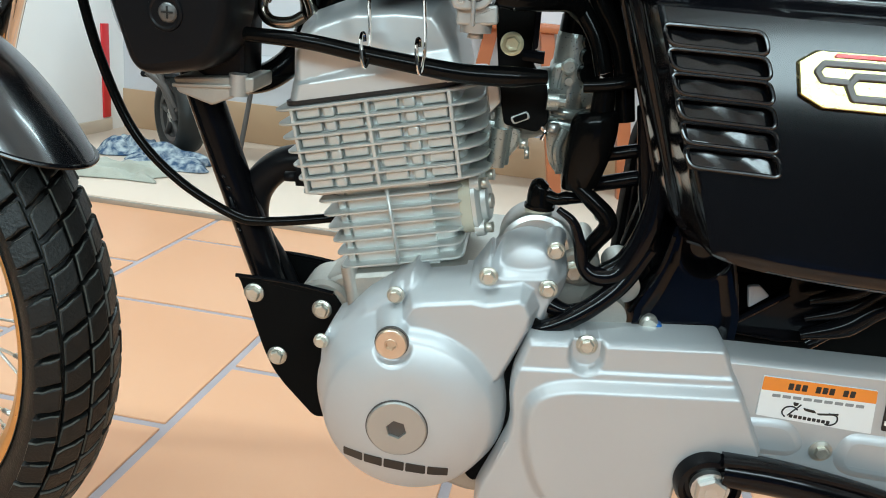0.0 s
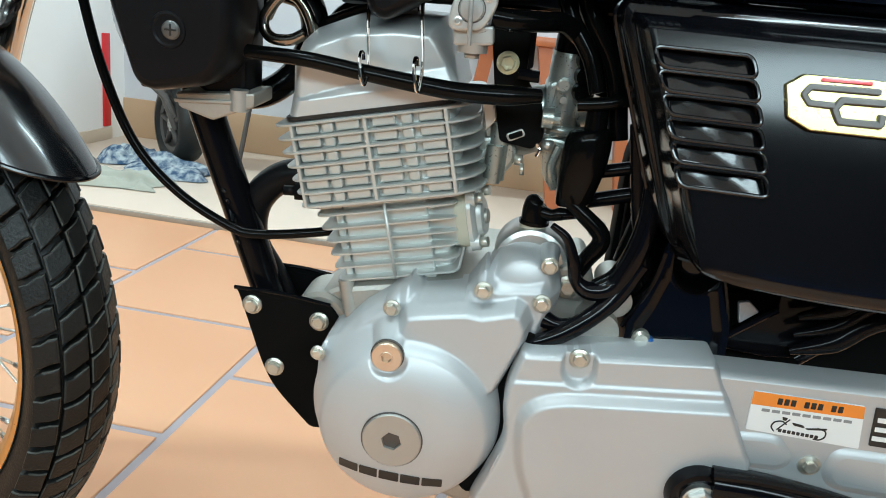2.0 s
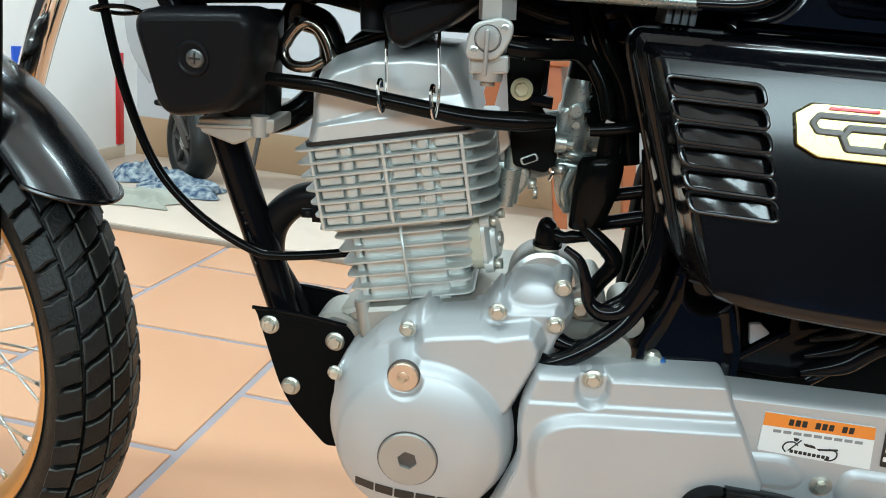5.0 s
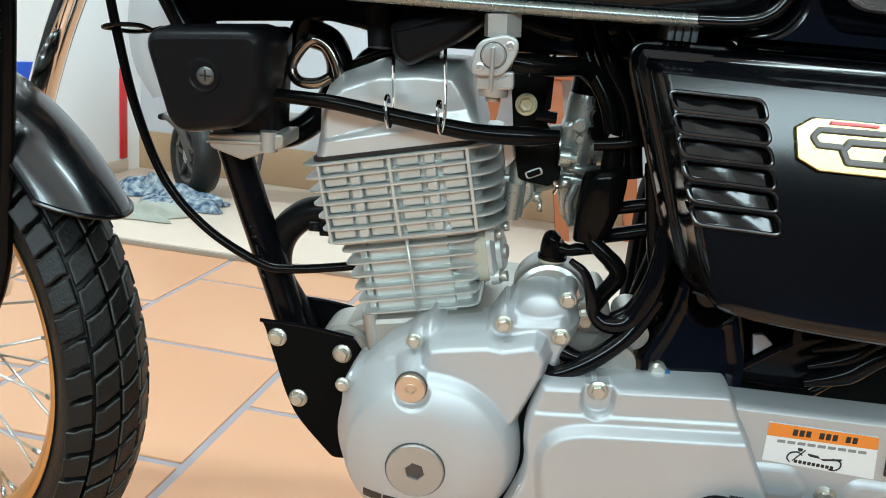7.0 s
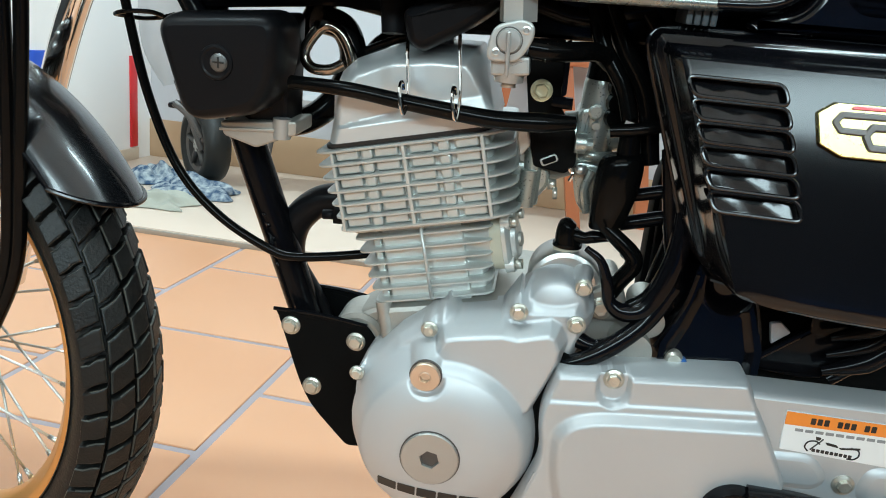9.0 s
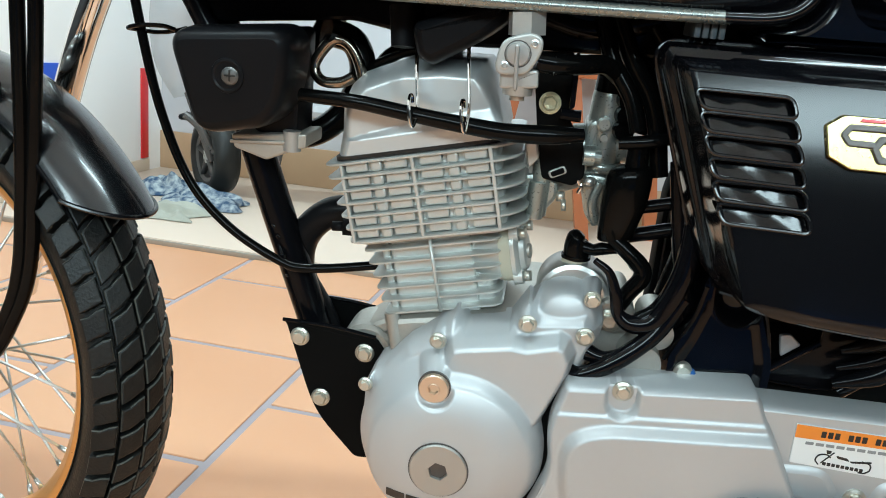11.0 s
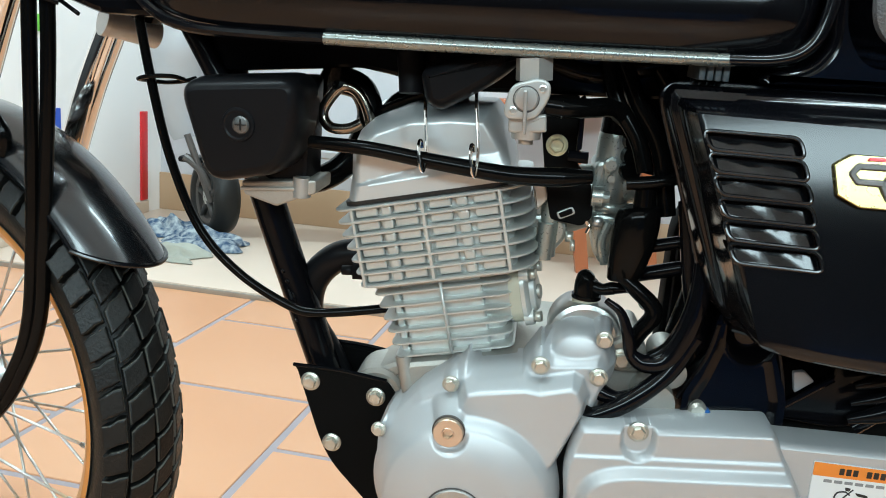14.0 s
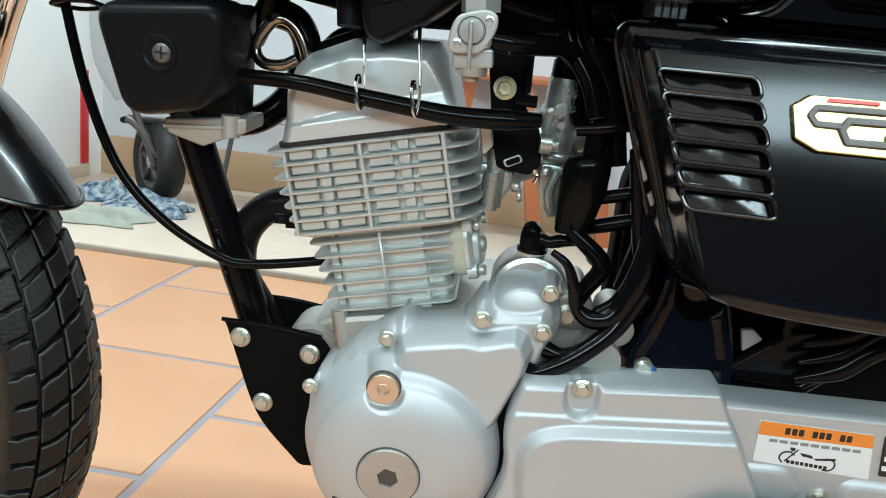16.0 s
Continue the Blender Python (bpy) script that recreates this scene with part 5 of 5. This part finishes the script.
part("idle_screw", merged(rod((0.108, -0.045, 0.6125), (0.118, -0.045, 0.6125), 0.0095, 14), rod((0.117, -0.045, 0.6125), (0.124, -0.045, 0.6125), 0.0055, 10)), CARB, carb)
part("float_bowl", plate([(0.110, 0.592), (0.140, 0.590), (0.142, 0.560), (0.134, 0.545), (0.126, 0.541), (0.116, 0.553)], -0.028, 0.03, 0.003, 0.010), CARB, carb)
part("drain_pipe", tube([(0.128, -0.032, 0.585), (0.123, -0.034, 0.565), (0.129, -0.034, 0.545)], 0.0045, 10, 5), CARB, carb)
part("bowl_screw", rod((0.117, -0.036, 0.582), (0.117, -0.036, 0.590), 0.005, 10), POLISHED, carb)
part("choke_lever", tube([(0.104, -0.033, 0.588), (0.110, -0.036, 0.581), (0.108, -0.036, 0.574)], 0.0018, 8, 5), CHROME, carb)
part("vent_cap", disc(0.125, 0.628, [(0.0035, -0.03), (0.0035, -0.036)], 12), CARB, carb)
for z in (0.664, 0.650, 0.636):
    part("knob", tube([(0.140, -0.02, z), (0.143, -0.032, z)], 0.0095, 14, 2), RUBBER, carb)
part("choke_ring", tube([(0.146, -0.045, 0.628), (0.151, -0.047, 0.634), (0.157, -0.047, 0.630), (0.155, -0.047, 0.625), (0.147, -0.045, 0.624)], 0.0013, 6, 5), CHROME, carb)
part("connector_bar", tube([(0.136, -0.065, 0.6300), (0.155, -0.067, 0.6330), (0.175, -0.065, 0.6375), (0.192, -0.06, 0.642)], 0.0060, 12, 5), RUBBER, bike)
BOOTROWS = [(0.1460, 0.5390, 0.012), (0.1460, 0.5396, 0.0150), (0.1462, 0.5415, 0.0163), (0.1475, 0.5560, 0.0186), (0.1495, 0.5720, 0.0208), (0.1505, 0.5900, 0.0212), (0.1510, 0.6010, 0.0204), (0.1512, 0.6070, 0.0180), (0.1512, 0.6098, 0.0130)]
part("rubber_boot", loft([[(x + r * math.cos(a), -0.058 + 0.85 * r * math.sin(a), z + 0.15 * r * math.cos(a)) for a in [2 * math.pi * k / 24 for k in range(24)]] for x, z, r in BOOTROWS]), RUBBER, bike, "black rubber connector boot", angle=1.2)
part("boot_neck", rod((0.1555, -0.058, 0.605), (0.1545, -0.058, 0.632), 0.0105, 16, 0.0090), RUBBER, bike)
part("cable_elbow", tube([(0.140, -0.065, 0.545), (0.158, -0.068, 0.532), (0.173, -0.070, 0.519), (0.1745, -0.071, 0.508), (0.165, -0.072, 0.493), (0.157, -0.074, 0.475)], 0.0078, 12, 6, [0.006, 0.0076, 0.0082, 0.0085, 0.0080, 0.0065]), RUBBER, bike, "black rubber cable elbow")
HOSES = [((0.108, -0.04, 0.735), (0.121, -0.045, 0.699), (0.142, -0.05, 0.668), (0.152, -0.055, 0.640)), ((0.120, -0.03, 0.74), (0.140, -0.035, 0.70), (0.165, -0.04, 0.66), (0.178, -0.045, 0.60)),
         ((0.150, -0.02, 0.74), (0.184, -0.03, 0.69), (0.205, -0.04, 0.63), (0.212, -0.05, 0.55), (0.200, -0.06, 0.49)), ((0.198, -0.075, 0.66), (0.208, -0.085, 0.58), (0.206, -0.09, 0.53), (0.192, -0.094, 0.492), (0.174, -0.098, 0.477)), ((0.06, -0.02, 0.73), (0.10, -0.02, 0.722), (0.16, -0.02, 0.735))]
for k, pts in enumerate(HOSES):
    part("hose", tube(pts, (0.0075, 0.009, 0.010, 0.0075, 0.012)[k], 12, 7), RUBBER, bike, "black cable or hose beside the carburettor")
part("loom_bend", tube([(0.128, -0.10, 0.530), (0.142, -0.10, 0.520), (0.150, -0.10, 0.502), (0.156, -0.10, 0.482), (0.170, -0.10, 0.474), (0.190, -0.098, 0.482), (0.205, -0.095, 0.520), (0.209, -0.088, 0.565), (0.204, -0.07, 0.62)], 0.0065, 12, 7, [0.003, 0.004, 0.0055, 0.006, 0.009, 0.010, 0.010, 0.009, 0.008]), GLOSS, bike, "shiny black taped cable")
part("loom_low", tube([(0.110, -0.10, 0.405), (0.122, -0.112, 0.4195), (0.142, -0.112, 0.4295), (0.166, -0.108, 0.4455), (0.192, -0.10, 0.4700), (0.210, -0.095, 0.503)], 0.0085, 14, 8, [0.004, 0.0065, 0.0085, 0.0088, 0.0085, 0.008]), GLOSS, bike, "shiny black taped wiring loom")
part("loom_low", tube([(0.128, -0.10, 0.443), (0.150, -0.104, 0.4395), (0.178, -0.1, 0.4535), (0.205, -0.09, 0.487)], 0.006, 12, 8, [0.009, 0.006, 0.006, 0.006]), GLOSS, bike)

# ---- side stand, out of view under the crankcase, on which the bike rests ----
part("side_stand", tube([(0.20, -0.08, 0.24), (0.24, -0.16, 0.12), (0.27, -0.22, 0.03)], 0.011, 12, 6), FRAMEBLK, bike)

# ---- things standing behind the motorcycle ----
stool = new("wooden_stool")
stool.matrix_world = pose(0, 0, 0.02)
tagged(stool, "red-brown wooden stool with splayed square legs on the pale floor", "stool")
for (x0, y0), (x1, y1) in (((0.505, 2.97), (0.395, 3.0)), ((0.80, 3.07), (0.70, 3.05)), ((0.10, 3.08), (0.19, 3.05)), ((0.45, 3.42), (0.42, 3.36))):
    a, b = Vector((x0, y0, 0.0)), Vector((x1, y1, 0.62))
    lp = [[p + Vector((sx * 0.026, sy * 0.022, 0)) for sx, sy in ((-1, -1), (1, -1), (1, 1), (-1, 1))] for p in (a, b)]
    part("leg", loft(lp), REDWOOD, stool, smooth=False)
part("seat_board", block(0.12, 0.74, 2.95, 3.42, 0.62, 0.655, 0.008), REDWOOD, stool)

scoot = new("parked_scooter")
scoot.matrix_world = pose(-1.02, 3.12, 0.02) @ pose(0, 0, 0, 0, 0, 5)
tagged(scoot, "small grey scooter with a black alloy wheel, parked by the wall", "scooter")


def turned(rows, c, n=40):
    return moved(lathe(rows, n), Matrix.Translation(c) @ Matrix.Rotation(radians(-56 if c[0] == 0 else 0), 4, "Z"))


TYREROWS = [(0.105, -0.04), (0.125, -0.055), (0.15, -0.05), (0.165, -0.02), (0.165, 0.02), (0.15, 0.05), (0.125, 0.055), (0.105, 0.04)]
tw = part("tyre", turned(TYREROWS, (0, 0, 0.165)), TYRE, scoot, angle=1.2)
part("wheel_rim", turned([(0.092, -0.036), (0.108, -0.042), (0.108, 0.042), (0.092, 0.036)], (0, 0, 0.165)), GUNMETAL, tw)
turn = Matrix.Translation((0, 0, 0.165)) @ Matrix.Rotation(radians(-56), 4, "Z")
for k in range(5):
    q = 2 * math.pi * k / 5 + 0.4
    part("wheel_spoke", moved(rod((0, -0.03, 0), (0.098 * math.cos(q), -0.03, 0.098 * math.sin(q)), 0.013, 8), turn), GUNMETAL, tw)
part("hub_cap", turned([(0.005, -0.045), (0.03, -0.04), (0.03, 0.03), (0.005, 0.035)], (0, 0, 0.165), 20), DIECAST, tw)
part("fork_strut", rod((0.0, -0.06, 0.15), (-0.10, -0.06, 0.42), 0.014), GUNMETAL, scoot)
part("fender", block(-0.14, 0.10, -0.055, 0.055, 0.305, 0.33, 0.012), SATIN, scoot)
part("bracket", tube([(-0.11, -0.06, 0.33), (-0.08, -0.06, 0.31), (-0.04, -0.06, 0.27), (0.0, -0.06, 0.20)], 0.016, 10, 5), GUNMETAL, scoot)
part("leg_shield", tube([(-0.12, 0, 0.40), (-0.16, 0, 0.55), (-0.14, 0, 0.75), (-0.05, 0, 0.95)], 0.1, 20, 6, [0.05, 0.09, 0.12, 0.10]), GREYPLASTIC, scoot)
part("deck", block(0.10, 0.85, -0.12, 0.12, 0.36, 0.42, 0.03), GREYPLASTIC, scoot)
part("rear_body", tube([(0.55, 0, 0.30), (0.75, 0, 0.48), (1.05, 0, 0.55)], 0.14, 20, 6, [0.08, 0.15, 0.12]), WHITEINK, scoot)
part("stand_foot", tube([(0.30, -0.05, 0.37), (0.27, -0.09, 0.15), (0.25, -0.12, 0.0)], 0.010, 8, 4), GUNMETAL, scoot)
part("rear_tyre", turned(TYREROWS, (0.95, 0, 0.165)), TYRE, scoot, angle=1.2)


def rag(name, c, sx, sy, h, seed, mat, label):
    bm = bmesh.new()
    n = 60
    vs = []
    for j in range(n + 1):
        row = []
        for i in range(n + 1):
            u, v = i / n * 2 - 1, j / n * 2 - 1
            rr = math.hypot(u, v)
            k = noise.noise(Vector((u * 1.6 + seed, v * 1.6, seed)))
            f = 0.5 + 0.5 * math.sin(3.2 * u + 2.1 * v + 6 * noise.noise(Vector((u * 1.1 + seed, v * 1.3, 3 + seed))))
            f = 0.55 * f + 0.30 * (1 - 2 * abs(noise.noise(Vector((u * 2.4 + seed, v * 2.2, 8 + seed))))) + 0.12 * noise.noise(Vector((u * 6 + seed, v * 5, 2 + seed)))
            edge = max(0.0, 1 - max(abs(u), abs(v)) ** 5)
            z = 0.004 + h * edge * (0.25 + 0.75 * f + 0.5 * max(0, k)) * (1.2 - rr * 0.6)
            row.append(bm.verts.new((c[0] + u * sx * (1 + 0.35 * k), c[1] + v * sy * (1 + 0.3 * k), 0.02 + max(0.003, z))))
        vs.append(row)
    for j in range(n):
        for i in range(n):
            bm.faces.new((vs[j][i], vs[j][i + 1], vs[j + 1][i + 1], vs[j + 1][i]))
    ob = tagged(part(name, bm, mat, angle=3), label, "rag", "cleaning rags")
    th = ob.modifiers.new("thick", "SOLIDIFY")
    th.thickness = 0.003
    return ob


rag("floor_rag", (-1.00, 2.93), 0.17, 0.13, 0.055, 2.3, RAGBLUE, "crumpled blue and white cleaning rag on the floor")
rag("floor_rag", (-1.20, 3.08), 0.12, 0.10, 0.080, 9.1, RAGBLUE, "crumpled blue cleaning rag by the skirting")
rag("floor_rag", (-1.08, 2.68), 0.15, 0.09, 0.055, 5.7, RAGGREY, "crumpled grey cleaning rag on the floor")

# ---- blue stand-in tub across the shop, added for reflections, seen only in the black paint ----
tub_ob = new("blue_reflection_tub")
tub_ob.matrix_world = pose(0.55, -2.0, 0, 0, 0, -4)
tagged(tub_ob, "dark blue plastic tub on the tiled floor, added out of view for blue reflections", "bin")
part("tub", loft([[(p.x, p.y, z) for p in rounded([(-a, -b), (a, -b), (a, b), (-a, b)], 0.05, 4)] for a, b, z in ((0.66, 0.24, 0.0), (0.72, 0.29, 0.56), (0.70, 0.27, 0.56), (0.64, 0.22, 0.02))]), DARKBLUE, tub_ob)
part("rim", loft([[(p.x, p.y, z) for p in rounded([(-a, -b), (a, -b), (a, b), (-a, b)], 0.05, 4)] for a, b, z in ((0.72, 0.29, 0.55), (0.75, 0.32, 0.555), (0.75, 0.32, 0.58), (0.70, 0.27, 0.585), (0.70, 0.27, 0.55))]), DARKBLUE, tub_ob)

# ---- floor tiles ----
bm = block(-TILE / 2 + JOINT / 2, TILE / 2 - JOINT / 2, -TILE / 2 + JOINT / 2, TILE / 2 - JOINT / 2, -0.012, 0.0, 0.0015, 1)
tile_mesh = finish(bm, "floor_tile", TERRACOTTA)
for i in range(-3, 10):
    for j in range(-12, 2):
        x = 1.045 + TILE * (i + 0.5)
        y = -1.761 + TILE * (j + 0.5) + (TILE * 0.5 if i % 2 else 0)
        if -0.3 < x < 5.3 and -6.9 < y < -0.95:
            ob = new("floor_tile", tile_mesh)
            ob.parent = floor
            ob.matrix_local = Matrix.Translation((x, y, 0.0))
